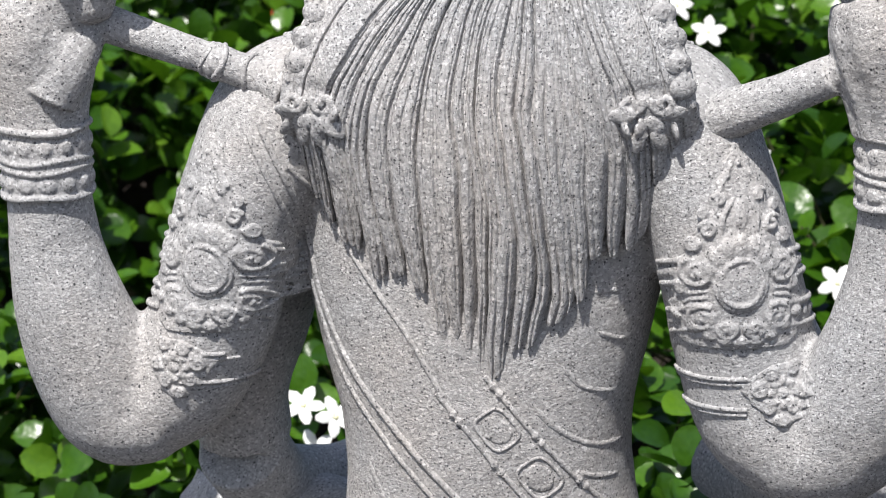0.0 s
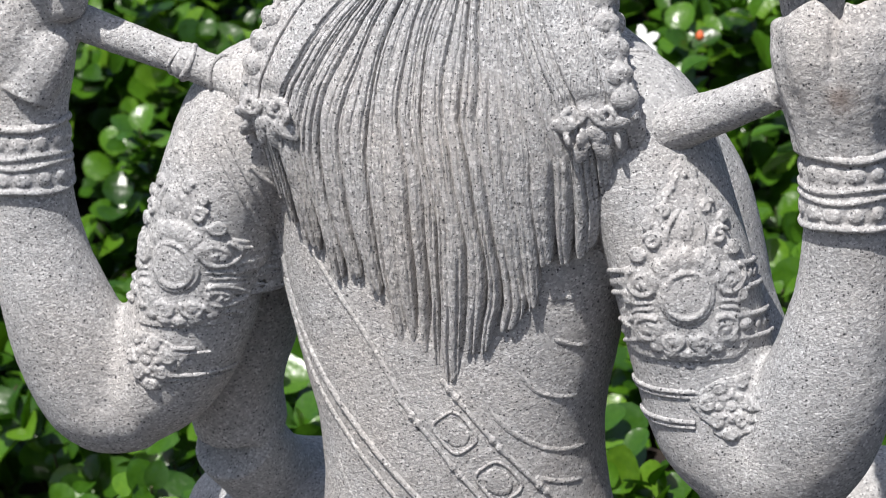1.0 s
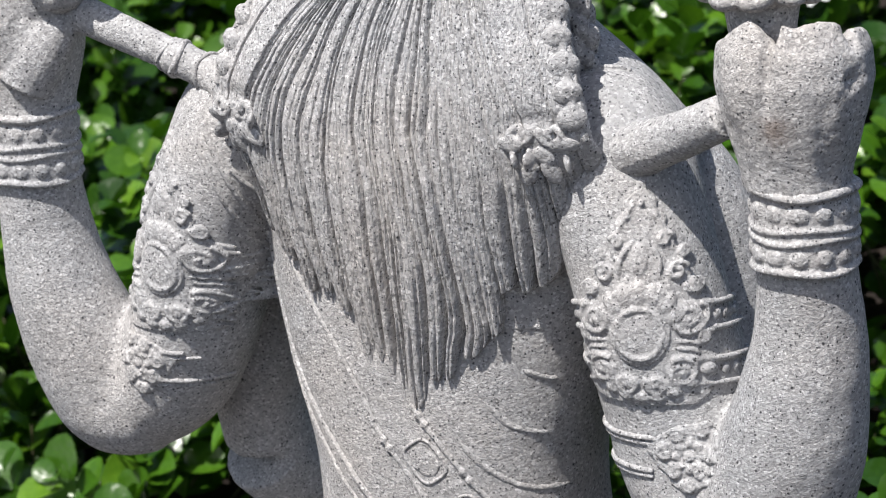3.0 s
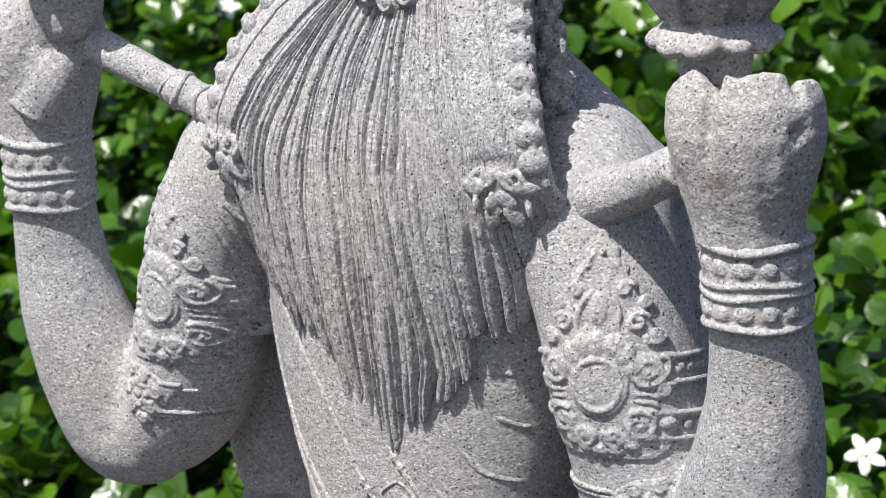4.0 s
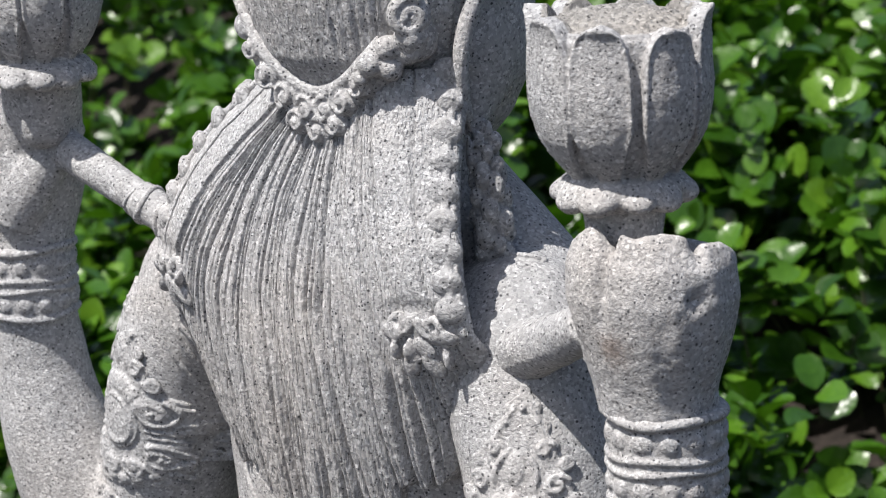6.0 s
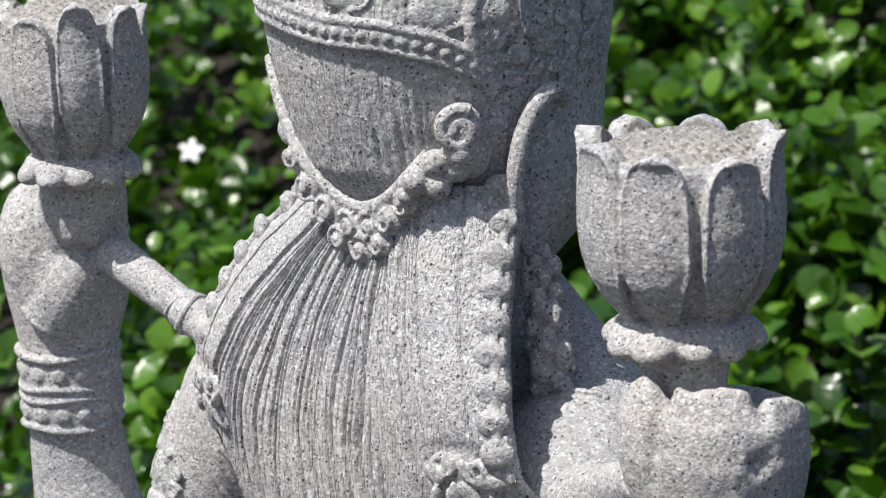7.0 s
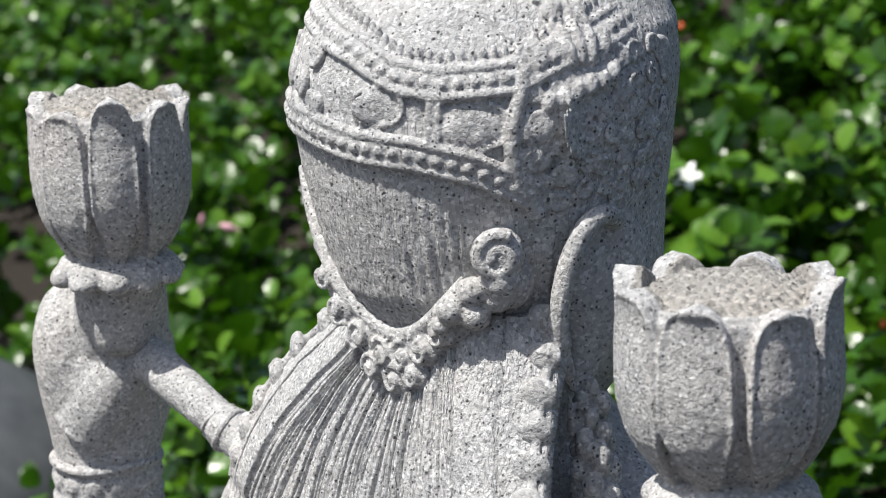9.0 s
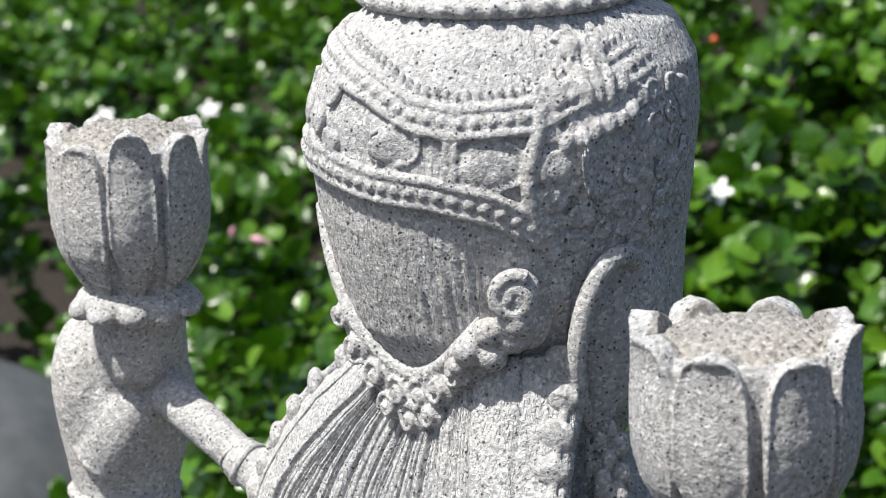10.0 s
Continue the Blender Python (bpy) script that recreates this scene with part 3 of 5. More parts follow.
def fist_cup(s, cx, cy):
    """A closed hand like a tapering cup: finger joints make its uneven rim, the stalk rises from the hollow."""
    n, rows = 300, 46
    deg = np.linspace(-180, 180, n, endpoint=False)
    ang = np.radians(deg)
    rim = np.interp(deg, [-180, -138, -120, -109, -99, -90, -84, -81, -79, -76, -63, -52, -38, -20, -15, -12, -10, -5, 14, 34, 60, 100, 140, 180],
                    [0.998, 1.008, 1.018, 1.023, 1.019, 1.011, 1.008, 1.004, 1.010, 1.021, 1.017, 1.020, 1.021, 1.019, 1.015, 1.004, 1.006, 1.013, 1.011, 1.004, 0.996, 0.998, 0.996, 0.998])
    rings = []
    for i in range(rows):
        t = i / (rows - 1)
        z = 0.908 + t * (rim - 0.908)
        r = np.interp(z, [0.908, 0.925, 0.945, 0.962, 0.98, 1.0, 1.015, 1.03], [0.0345, 0.0375, 0.0435, 0.0480, 0.0508, 0.0496, 0.0440, 0.0375])
        crack = 0.0062 * np.exp(-((deg + 88) / 4.5) ** 2) * np.clip((z - 0.955) / 0.03, 0, 1)
        notch = 0.0085 * np.exp(-((deg + 13) / 4.5) ** 2) * np.clip((z - 1.0) / 0.015, 0, 1)
        dips = 0.0013 * (np.exp(-((deg + 63) / 9) ** 2) + np.exp(-((deg + 40) / 6) ** 2) * 0.6 + np.exp(-((deg - 25) / 9) ** 2)) * np.clip((z - 0.99) / 0.02, 0, 1)
        side = 0.0035 * np.exp(-((deg + 118) / 22) ** 2) * np.clip((z - 0.95) / 0.03, 0, 1)
        pit = np.exp(-((deg + 18) / 6.0) ** 2 - ((z - 0.984) / 0.0052) ** 2)
        scar = 0.0060 * pit * np.sin(deg * 0.6 + z * 700) ** 2 + 0.0014 * pit
        bulge = 0.0012 * np.exp(-((deg - 5) / 26) ** 2) * np.clip((z - 0.95) / 0.03, 0, 1)
        rr = r - crack - notch - dips + side - scar + bulge + 0.0007 * np.sin(deg * 0.21 + z * 60)
        rr = rr * (1 - 0.08 * np.sin(ang) ** 2)
        rings.append(np.stack([cx + rr * np.cos(ang), cy + rr * np.sin(ang), z], 1))
    top = rings[-1]
    for f, drop in ((0.955, 0.0020), (0.89, 0.0030), (0.81, 0.0016), (0.73, -0.003), (0.64, -0.009), (0.45, -0.012)):
        q = top.copy()
        q[:, 0] = cx + (top[:, 0] - cx) * f
        q[:, 1] = cy + (top[:, 1] - cy) * f
        q[:, 2] = top[:, 2] * min(1, f) + (1 - min(1, f)) * 1.004 + drop
        rings.append(q)
    s.rings(rings)


class Carver:
    """Lays ornaments on the skin of the statue."""
    def __init__(self, shell, tree):
        self.s, self.tree, self.reach, self.near, self.gain, self.base = shell, tree, 0.035, False, 1.0, 0.0

    def on(self, p, d, lift=0.0):
        d = Vector(d).normalized()
        hit, nor, _, _ = (None,) * 4 if self.near else self.tree.ray_cast(Vector(p) - d * self.reach, d, 0.12)
        if hit is None:
            hit, nor, _, _ = self.tree.find_nearest(Vector(p))
        if nor.dot(d) > 0:
            nor = -nor
        return np.array(hit + nor * (lift + self.base)), np.array(nor)

    def cord(self, pts, d, r, steps=8, sunk=0.35, n=8, taper=False):
        q = glide(pts, steps) if len(pts) > 2 else np.linspace(pts[0], pts[1], steps + 1)
        tube(self.s, [self.on(p, d, r * (sunk + self.gain - 1))[0] for p in q], r, n, taper)

    def plate(self, c, d, vs, lows, highs, lift, tilt=0.0):
        """Raised ground for an ornament: rows at heights vs, each from lows to highs."""
        rows = []
        for v, a, b in zip(vs, lows, highs):
            us = [a - 0.0012, a, *np.linspace(a + 0.0012, b - 0.0012, 22), b, b + 0.0012]
            end = v in (vs[0], vs[-1])
            lifts = [-0.003, lift * 0.6, *[lift] * 22, lift * 0.6, -0.003]
            spots = self.flat(c, d, [(u, v) for u in us], tilt)
            face = [self.on(q, d, -0.003 if end else h)[0] for q, h in zip(spots, lifts)]
            rows.append(face + [self.on(q, d, -0.009)[0] for q in spots[::-1]])
        self.s.rings(rows)

    def axes(self, d):
        d = np.array(Vector(d).normalized())
        right = np.cross(d, [0, 0, 1.0])
        right /= np.linalg.norm(right)
        return right, np.cross(right, d), d

    def flat(self, c, d, uv, tilt=0.0):
        right, up, _ = self.axes(d)
        ct, st = math.cos(tilt), math.sin(tilt)
        return [np.array(c) + right * (u * ct - v * st) + up * (u * st + v * ct) for u, v in uv]

    def ring(self, c, d, a, b, r, tilt=0.0):
        w = np.linspace(0, 2 * np.pi, 33)
        self.cord(self.flat(c, d, [(a * math.cos(t), b * math.sin(t)) for t in w], tilt), d, r, 1)

    def spiral(self, c, d, size, r, hand=1, start=0.0, turns=1.5):
        w = np.linspace(0, 1, 26)
        uv = [(hand * size * (1 - 0.85 * t) * math.cos(start + t * turns * 2 * math.pi), size * (1 - 0.85 * t) * math.sin(start + t * turns * 2 * math.pi)) for t in w]
        self.cord(self.flat(c, d, uv), d, r, 1, 0.5)

    def dome(self, c, d, a, b, h, tilt=0.0):
        p, nor = self.on(c, d)
        right, up, _ = self.axes(d)
        e1 = right - nor * (right @ nor)
        e1 /= np.linalg.norm(e1)
        e2 = np.cross(nor, e1)
        ct, st = math.cos(tilt), math.sin(tilt)
        ball(self.s, p, a, b, h * self.gain, 16, 8, axes=[e1 * ct + e2 * st, e2 * ct - e1 * st, nor])

    def beads(self, pts, d, r, gap):
        q = glide(pts, 24)
        dist = np.concatenate([[0], np.cumsum(np.linalg.norm(np.diff(q, axis=0), axis=1))])
        for t in np.arange(gap / 2, dist[-1], gap):
            p = [np.interp(t, dist, q[:, i]) for i in range(3)]
            self.dome(p, d, r, r, r * 0.8)


def wound_band(cv, axis, z, fall, face, way, first, last, r, studded=False):
    """A cord or a row of studs bent round an arm, as far as the bare arm reaches."""
    line, reach = [], cv.reach
    cv.reach = 0.008
    for q in np.linspace(0, 1, 7 if studded else 22):
        a = face + way * math.radians(first + (last - first) * q)
        o = np.array([math.cos(a), math.sin(a), 0])
        p, _ = cv.on(np.array([*axis, z + fall * q]) + o * 0.060, -o, 0.0 if studded else r * 0.4)
        wide = math.hypot(p[0] - axis[0], p[1] - axis[1])
        if not 0.036 < wide < 0.066 or abs(p[2] - z - fall * q) > 0.006:
            break
        line.append(p)
        if studded:
            ball(cv.s, p, r, r * 0.95, r * 0.55, 10, 6, axes=[(-o[1], o[0], 0), (0, 0, 1), o])
    cv.reach = reach
    if len(line) > 3 and not studded:
        tube(cv.s, line, r, 8)


def armband(cv, c, d, sx):
    """Broad armlet: oval boss in a beaded ring, scrolls round it, a flame of petals above."""
    right, up, dn = cv.axes(d)
    at = lambda u, v: np.array(c) + right * u + up * v
    vs = np.concatenate([[-0.0525], np.linspace(-0.0515, 0.100, 52), [0.101]])
    half = np.interp(vs, [-0.053, -0.045, -0.02, 0.015, 0.030, 0.045, 0.065, 0.085, 0.101], [0.036, 0.043, 0.046, 0.044, 0.034, 0.028, 0.020, 0.010, 0.001])
    half = half + 0.0016 * np.sin(vs * 520)
    cv.plate(c, d, vs, -half, half, 0.0020)
    cv.base = 0.0020
    cv.dome(c, d, 0.0150, 0.0172, 0.0026)
    cv.ring(c, d, 0.0150, 0.0172, 0.0026)
    cv.ring(c, d, 0.0186, 0.0208, 0.0015)
    for w in np.linspace(0, 2 * math.pi, 5)[:-1]:
        cv.ring(at(0.0052 * math.cos(w), 0.0060 * math.sin(w)), d, 0.0048, 0.0054, 0.0010)
    n = 26
    for j in range(n):
        t = 2 * math.pi * j / n
        cv.dome(at(0.0150 * math.cos(t), 0.0172 * math.sin(t)), d, 0.0018, 0.0018, 0.0038)
    # scrolls at the sides and below
    for u, v, size, hand, start in ((0.030, 0.008, 0.0118, -1, 2.2), (-0.030, 0.008, 0.0118, 1, 2.2), (0.026, -0.028, 0.0105, -1, 1.0), (-0.026, -0.028, 0.0105, 1, 1.0),
                                    (0.010, -0.0355, 0.0075, 1, 2.5), (-0.010, -0.0355, 0.0075, -1, 2.5)):
        cv.dome(at(u, v), d, size * 1.05, size * 1.05, 0.0022)
        cv.spiral(at(u, v), d, size, 0.0021, hand, start, 1.7)
        cv.dome(at(u, v), d, 0.0028, 0.0028, 0.0042)
    # ribs that sweep out from the ring to the lower scrolls
    for sg in (-1, 1):
        for q in (0.0, 0.005, 0.010):
            cv.cord([at(sg * 0.023, -0.006 - q), at(sg * 0.033, -0.008 - q), at(sg * 0.038, -0.0115 - q * 1.2)], d, 0.0018, 5, 0.3, 6, True)
    # palmette over the ring
    for t in np.linspace(0.14 * math.pi, 0.86 * math.pi, 7):
        cv.dome(at(0.0250 * math.cos(t), 0.0275 * math.sin(t)), d, 0.0070, 0.0085, 0.0036, t - math.pi / 2)
    for sg in (-1, 1):
        cv.spiral(at(sg * 0.0235, 0.040), d, 0.0062, 0.0020, sg, 0.3, 1.3)
        cv.spiral(at(sg * 0.0150, 0.0615), d, 0.0048, 0.0018, sg, 0.3, 1.2)
        cv.cord([at(sg * 0.013, 0.037), at(sg * 0.012, 0.050), at(sg * 0.004, 0.062)], d, 0.0022, 5, 0.3, 6, True)
        cv.dome(at(sg * 0.009, 0.078), d, 0.0028, 0.0034, 0.0028)
        cv.cord([at(sg * 0.019, 0.048), at(sg * 0.013, 0.070), at(0.0, 0.094)], d, 0.0016, 6, 0.2, 6, True)
    cv.dome(at(0, 0.050), d, 0.0065, 0.011, 0.0026)
    cv.dome(at(0, 0.086), d, 0.0022, 0.0026, 0.0028)
    for u, v, size, hand, start in ((0.040, -0.006, 0.0050, 1, 0.4), (0.021, -0.034, 0.0062, -1, 1.4), (0.034, 0.030, 0.0058, 1, 2.9), (0.013, 0.0255, 0.0036, 1, 0.0), (0.026, 0.052, 0.0040, -1, 1.0)):
        for sg in (-1, 1):
            cv.dome(at(sg * u, v), d, size, size, 0.0026)
            cv.spiral(at(sg * u, v), d, size, 0.0017, sg * hand, start, 1.4)
    # scalloped lower rim
    for j in range(9):
        u = (j - 4) * 0.0105
        cv.dome(at(u, -0.0455 + 0.0011 * (j - 4) ** 2), d, 0.0062, 0.0045, 0.0030)


def carve(body, held, hand, s, tree, skin):
    """Ornaments of the body, of the fists and of the head, each onto its own shell."""
    hair, cv = Carver(s, tree), Carver(body, skin)
    back = (0, 1, 0)
    rng = random.Random(3)
    # armlets of the raised arms, with plain bands running round behind
    for sx, c, small in ((1, (0.197, -0.068, 0.798), (0.227, -0.061, 0.710)), (-1, (-0.208, -0.068, 0.802), (-0.238, -0.067, 0.722))):
        d = (-sx * 0.28, 1, 0)
        cv.gain = 0.95
        armband(cv, c, d, sx)
        cv.base = 0.0
        face = math.atan2(-1.0, sx * 0.28)
        axis = (-0.203 if sx < 0 else 0.182, -0.012)
        for way, end in ((sx, 104), (-sx, 78)):
            for dz, r in ((-0.037, 0.0022), (-0.020, 0.0024), (0.001, 0.0024), (0.018, 0.0022)):
                wound_band(cv, axis, c[2] + dz, -0.010, face, way, 38, end, r)
            for dz in (0.0095, -0.0285):
                wound_band(cv, axis, c[2] + dz, -0.010, face, way, 42, end, 0.0044, True)
        # lower, narrow armlet: a pointed spray of scrolls round a rosette, on two bands tied towards the body
        d2 = (-sx * 0.30, 1, 0.1)
        right, up, dn = cv.axes(d2)
        at = lambda u, v: np.array(small) + right * u * sx + up * v
        vs = np.concatenate([[-0.0262], np.linspace(-0.0254, 0.0212, 26), [0.022]])
        outer = np.interp(vs, [-0.0262, -0.018, -0.004, 0.010, 0.018, 0.022], [0.004, 0.012, 0.018, 0.021, 0.018, 0.010]) + 0.0012 * np.sin(vs * 620)
        inner = np.interp(vs, [-0.0262, -0.020, -0.012, 0.0, 0.010, 0.016, 0.022], [0.004, 0.012, 0.018, 0.030, 0.026, 0.016, 0.008]) + 0.0012 * np.sin(vs * 540)
        cv.plate(small, d2, vs, -inner if sx > 0 else -outer, outer if sx > 0 else inner, 0.0016)
        cv.base = 0.0016
        cv.ring(small, d2, 0.0068, 0.0068, 0.0016)
        cv.dome(small, d2, 0.0044, 0.0044, 0.0032)
        for j in range(8):
            w = 2 * math.pi * j / 8
            cv.dome(at(0.0092 * math.cos(w), 0.0092 * math.sin(w)), d2, 0.0032, 0.0032, 0.0030)
        for u, v, size, way, start in ((0.0085, 0.0165, 0.0056, 1, 0.3), (-0.0085, 0.0140, 0.0056, -1, 0.3), (-0.0175, 0.0030, 0.0062, -1, 2.0), (0.0150, 0.0020, 0.0050, 1, 2.0),
                                        (-0.0105, -0.0110, 0.0052, -1, 1.0), (0.0085, -0.0115, 0.0050, 1, 1.0), (0.0, -0.0195, 0.0050, 1, 2.6)):
            cv.dome(at(u, v), d2, size, size, 0.0020)
            cv.spiral(at(u, v), d2, size, 0.0017, way * sx, start, 1.4)
        cv.base = 0.0
        for dz, r in ((0.012, 0.0020), (0.0075, 0.0014), (-0.012, 0.0020), (-0.0165, 0.0014)):
            wound_band(cv, (-0.242 if sx < 0 else 0.203, -0.010), small[2] + dz, -0.004, face, -sx, 20, 100, r)
    cv.gain = 1.0
    # cord over the left shoulder and the jewelled sash across the back
    cv.cord([(-0.163, -0.04, 0.915), (-0.142, -0.05, 0.86), (-0.137, -0.05, 0.81), (-0.128, -0.05, 0.765), (-0.105, -0.055, 0.715), (-0.068, -0.055, 0.667), (-0.025, -0.055, 0.618), (0.01, -0.055, 0.585)], back, 0.0032, 10, -0.25)
    cv.cord([(-0.171, -0.04, 0.905), (-0.150, -0.05, 0.85), (-0.143, -0.05, 0.80), (-0.134, -0.05, 0.76), (-0.112, -0.055, 0.705), (-0.076, -0.055, 0.655), (-0.035, -0.055, 0.606)], back, 0.0026, 10, -0.25)
    along, across = np.array([0.59, 0, -0.81]), np.array([0.81, 0, 0.59])
    mid = np.array([0.010, -0.055, 0.675])
    for off, a, b in ((-0.0195, -0.050, 0.115), (0.0195, -0.040, 0.115)):
        cv.cord([mid + across * off + along * q for q in np.linspace(a, b, 6)], back, 0.0026, 5, -0.3)
        for q in np.arange(-0.026, 0.11, 0.051):
            for e in (-0.004, 0.004):
                cv.dome(mid + across * off + along * (q + e), back, 0.0036, 0.0036, 0.0024)
    cv.cord([(-0.142, -0.05, 0.880), (-0.118, -0.055, 0.842), (-0.088, -0.06, 0.795), (-0.058, -0.06, 0.752), tuple(mid - across * 0.0175 - along * 0.045)], back, 0.0026, 8, -0.3)
    for q in (0.0, 0.051, 0.102):
        c = mid + along * q
        w = np.linspace(0, 2 * math.pi, 33)
        box = [(0.0132 * math.copysign(abs(math.cos(t)) ** 0.55, math.cos(t)), 0.0160 * math.copysign(abs(math.sin(t)) ** 0.6, math.sin(t))) for t in w]
        cv.cord(cv.flat(c, back, box, 0.62), back, 0.0016, 1, -0.2)
        cv.dome(c, back, 0.0110, 0.0135, 0.0012, 0.62)
    # drapery folds on the other side of the back
    for pts in ([(0.078, -0.052, 0.781), (0.095, -0.052, 0.782), (0.108, -0.045, 0.778)],
                [(0.078, -0.052, 0.754), (0.098, -0.052, 0.742), (0.108, -0.045, 0.737)],
                [(0.049, -0.052, 0.738), (0.062, -0.052, 0.721), (0.074, -0.052, 0.706), (0.092, -0.052, 0.698), (0.106, -0.045, 0.694)],
                [(0.017, -0.052, 0.728), (0.034, -0.052, 0.700), (0.049, -0.052, 0.679), (0.068, -0.052, 0.662), (0.084, -0.052, 0.654), (0.100, -0.050, 0.652), (0.106, -0.045, 0.652)],
                [(0.060, -0.052, 0.640), (0.080, -0.052, 0.628), (0.104, -0.045, 0.623)],
                [(-0.105, -0.05, 0.66), (-0.085, -0.05, 0.61), (-0.07, -0.05, 0.58)]):
        cv.cord(pts, back, 0.0040, 8, -0.72, 8, True)
    # leaf ornaments at the lower corners of the lappets
    cv = hair
    for sx, cx in ((1, 0.131), (-1, -0.118)):
        o = lambda u, v: (cx + sx * u, -0.08, 0.926 + v)
        for u, v, long, wide, dip in ((0.018, 0.0005, 0.0115, 0.0052, 0.15), (0.017, -0.0105, 0.0120, 0.0058, 0.60), (0.0070, -0.0185, 0.0115, 0.0050, 1.20), (0.0045, -0.0075, 0.0090, 0.0048, 0.9)):
            for way in (-1, 1):
                cv.dome(o(u * way, v), back, long, wide * 1.25, 0.0027, -sx * way * dip)
        for u, way in ((-0.0120, -1), (0.0115, 1)):
            curl = np.linspace(0, 1, 24)
            cv.cord([o(u + way * 0.0092 * (1 - 0.85 * q) * math.cos(2.6 + q * 8), 0.0080 + 0.0092 * (1 - 0.85 * q) * math.sin(2.6 + q * 8)) for q in curl], back, 0.0030, 1, -0.25)
    # scalloped border of the hair sheet
    for sx in (-1, 1):
        for j, z in enumerate(np.arange(0.945 if sx > 0 else 0.9622, 1.085, 0.0172)):
            w = flow_width(z, sx)
            x = np.interp(z, [0.72, 0.9, 1.0, 1.06], [0.004, 0.010, 0.013, 0.024]) + sx * w * 0.952
            y = np.polyval(HAIR_CURVE, z) + 0.80 * np.interp(z, RECESS_Z, RECESS_Y) + hair_bend(x, z)
            size = rng.uniform(0.92, 1.08)
            face = np.array([sx * 0.50, -0.86, 0])
            ball(s, (x, y, z), 0.0113 * size, 0.0050, 0.0092 * size, 16, 10, axes=[np.array([0.86, sx * 0.5, 0]), face, (0, 0, 1)])
            if j % 2:
                c0, e1 = np.array((x, y, z)) + face * 0.0040, np.array([0.86, sx * 0.5, 0])
                tube(s, [c0 + e1 * sx * 0.0056 * (1 - 0.8 * t) * math.cos(0.5 + 6.5 * t) + np.array([0, 0, 1]) * 0.0050 * (1 - 0.8 * t) * math.sin(0.5 + 6.5 * t) for t in np.linspace(0, 1, 16)], 0.0014, 6)
        strip = []
        for z in np.linspace(0.948, 1.075, 24):
            w = flow_width(z, sx)
            strip.append((np.interp(z, [0.72, 0.9, 1.0, 1.06], [0.004, 0.010, 0.013, 0.024]) + sx * w * 0.965, np.polyval(HAIR_CURVE, z) + 0.86 * np.interp(z, RECESS_Z, RECESS_Y) + hair_bend(sx * w * 0.965, z), z))
        tube(s, strip, 0.0030, 8)
    # lotus stalks running from the fists to the shoulders
    for a, b in (((-0.284, -0.043, 0.987), (-0.148, -0.030, 0.936)), ((0.296, -0.066, 0.967), (0.138, -0.006, 0.896))):
        a, b = np.array(a), np.array(b)
        limb(hand, [(*a, 0.0145, 0.0145), (*(a * 0.7 + b * 0.3), 0.0135, 0.0135), (*(a * 0.45 + b * 0.55), 0.0122, 0.0122), (*(a * 0.38 + b * 0.62), 0.0145, 0.0145), (*(a * 0.25 + b * 0.75), 0.0130, 0.0130), (*(a * 0.12 + b * 0.88), 0.0165, 0.0165), (*b, 0.024, 0.024)], n=20)
        along = (b - a) / np.linalg.norm(b - a)
        e1 = np.cross(along, [0, 0, 1.0])
        e1 /= np.linalg.norm(e1)
        e2 = np.cross(e1, along)
        for f, r, th in ((0.58, 0.0122, 0.0018), (0.66, 0.0134, 0.0024), (0.80, 0.0138, 0.0022)):
            if a[0] < 0:
                tube(held, [a + (b - a) * f + r * (math.cos(t) * e1 + math.sin(t) * e2) + along * 0.0022 * math.sin(2 * t + f * 20) for t in np.linspace(0, 2 * math.pi, 33)], th, 8)
    limb(hand, [(0.262, -0.056, 0.952, 0.0150, 0.0150), (0.225, -0.044, 0.934, 0.0160, 0.0160), (0.190, -0.034, 0.919, 0.0185, 0.0185), (0.172, -0.027, 0.911, 0.0215, 0.0215), (0.148, -0.014, 0.900, 0.028, 0.026)], n=20)
    # bands round the head
    def round_head(z, a):
        r = np.interp(z, HEAD_Z, HEAD_R)
        return np.array([HEAD[0] + r * math.cos(a), HEAD[1] + r * math.sin(a), z])
    def head_line(z_of, a0, a1, r, step=2.0, bead=0.0):
        pts = [round_head(z_of(a), math.radians(a)) for a in np.arange(a0, a1 + 0.01, step)]
        out = [np.array([HEAD[0], HEAD[1], p[2]]) + (p - [HEAD[0], HEAD[1], p[2]]) * (1 + 0.001 / 0.1) for p in pts]
        if bead:
            for p in out[::2]:
                ball(s, p, bead, bead, bead * 0.92, 12, 8)
        else:
            tube(s, out, r, 8)
    low = lambda a: np.interp(a, [150, 200, 235, 260, 283, 302, 319, 335, 345], [1.17, 1.175, 1.178, 1.176, 1.170, 1.168, 1.161, 1.146, 1.136])
    for off, r in ((0.0, 0.0032), (0.0135, 0.0032), (0.0044, 0.0024), (0.0090, 0.0024)):
        head_line(lambda a, off=off: low(a) + off, 150, 338, r)
    head_line(lambda a: low(a) + 0.0067, 150, 338, 0, 2.15, 0.0041)
    top = lambda a: np.interp(a, [150, 220, 255, 280, 296, 310, 332, 348, 364, 391, 420], [1.225, 1.235, 1.23, 1.220, 1.208, 1.204, 1.207, 1.218, 1.225, 1.235, 1.235])
    for off, r in ((0.0, 0.0030), (0.0130, 0.0030), (0.0044, 0.0022), (0.0086, 0.0022)):
        head_line(lambda a, off=off: top(a) + off, 150, 400, r)
    head_line(lambda a: top(a) + 0.0064, 150, 400, 0, 2.3, 0.0042)
    for a in np.arange(262, 400, 3.2):
        p = round_head(top(a) + 0.0185, math.radians(a))
        ball(s, p, 0.0022, 0.0022, 0.0052, 8, 6)
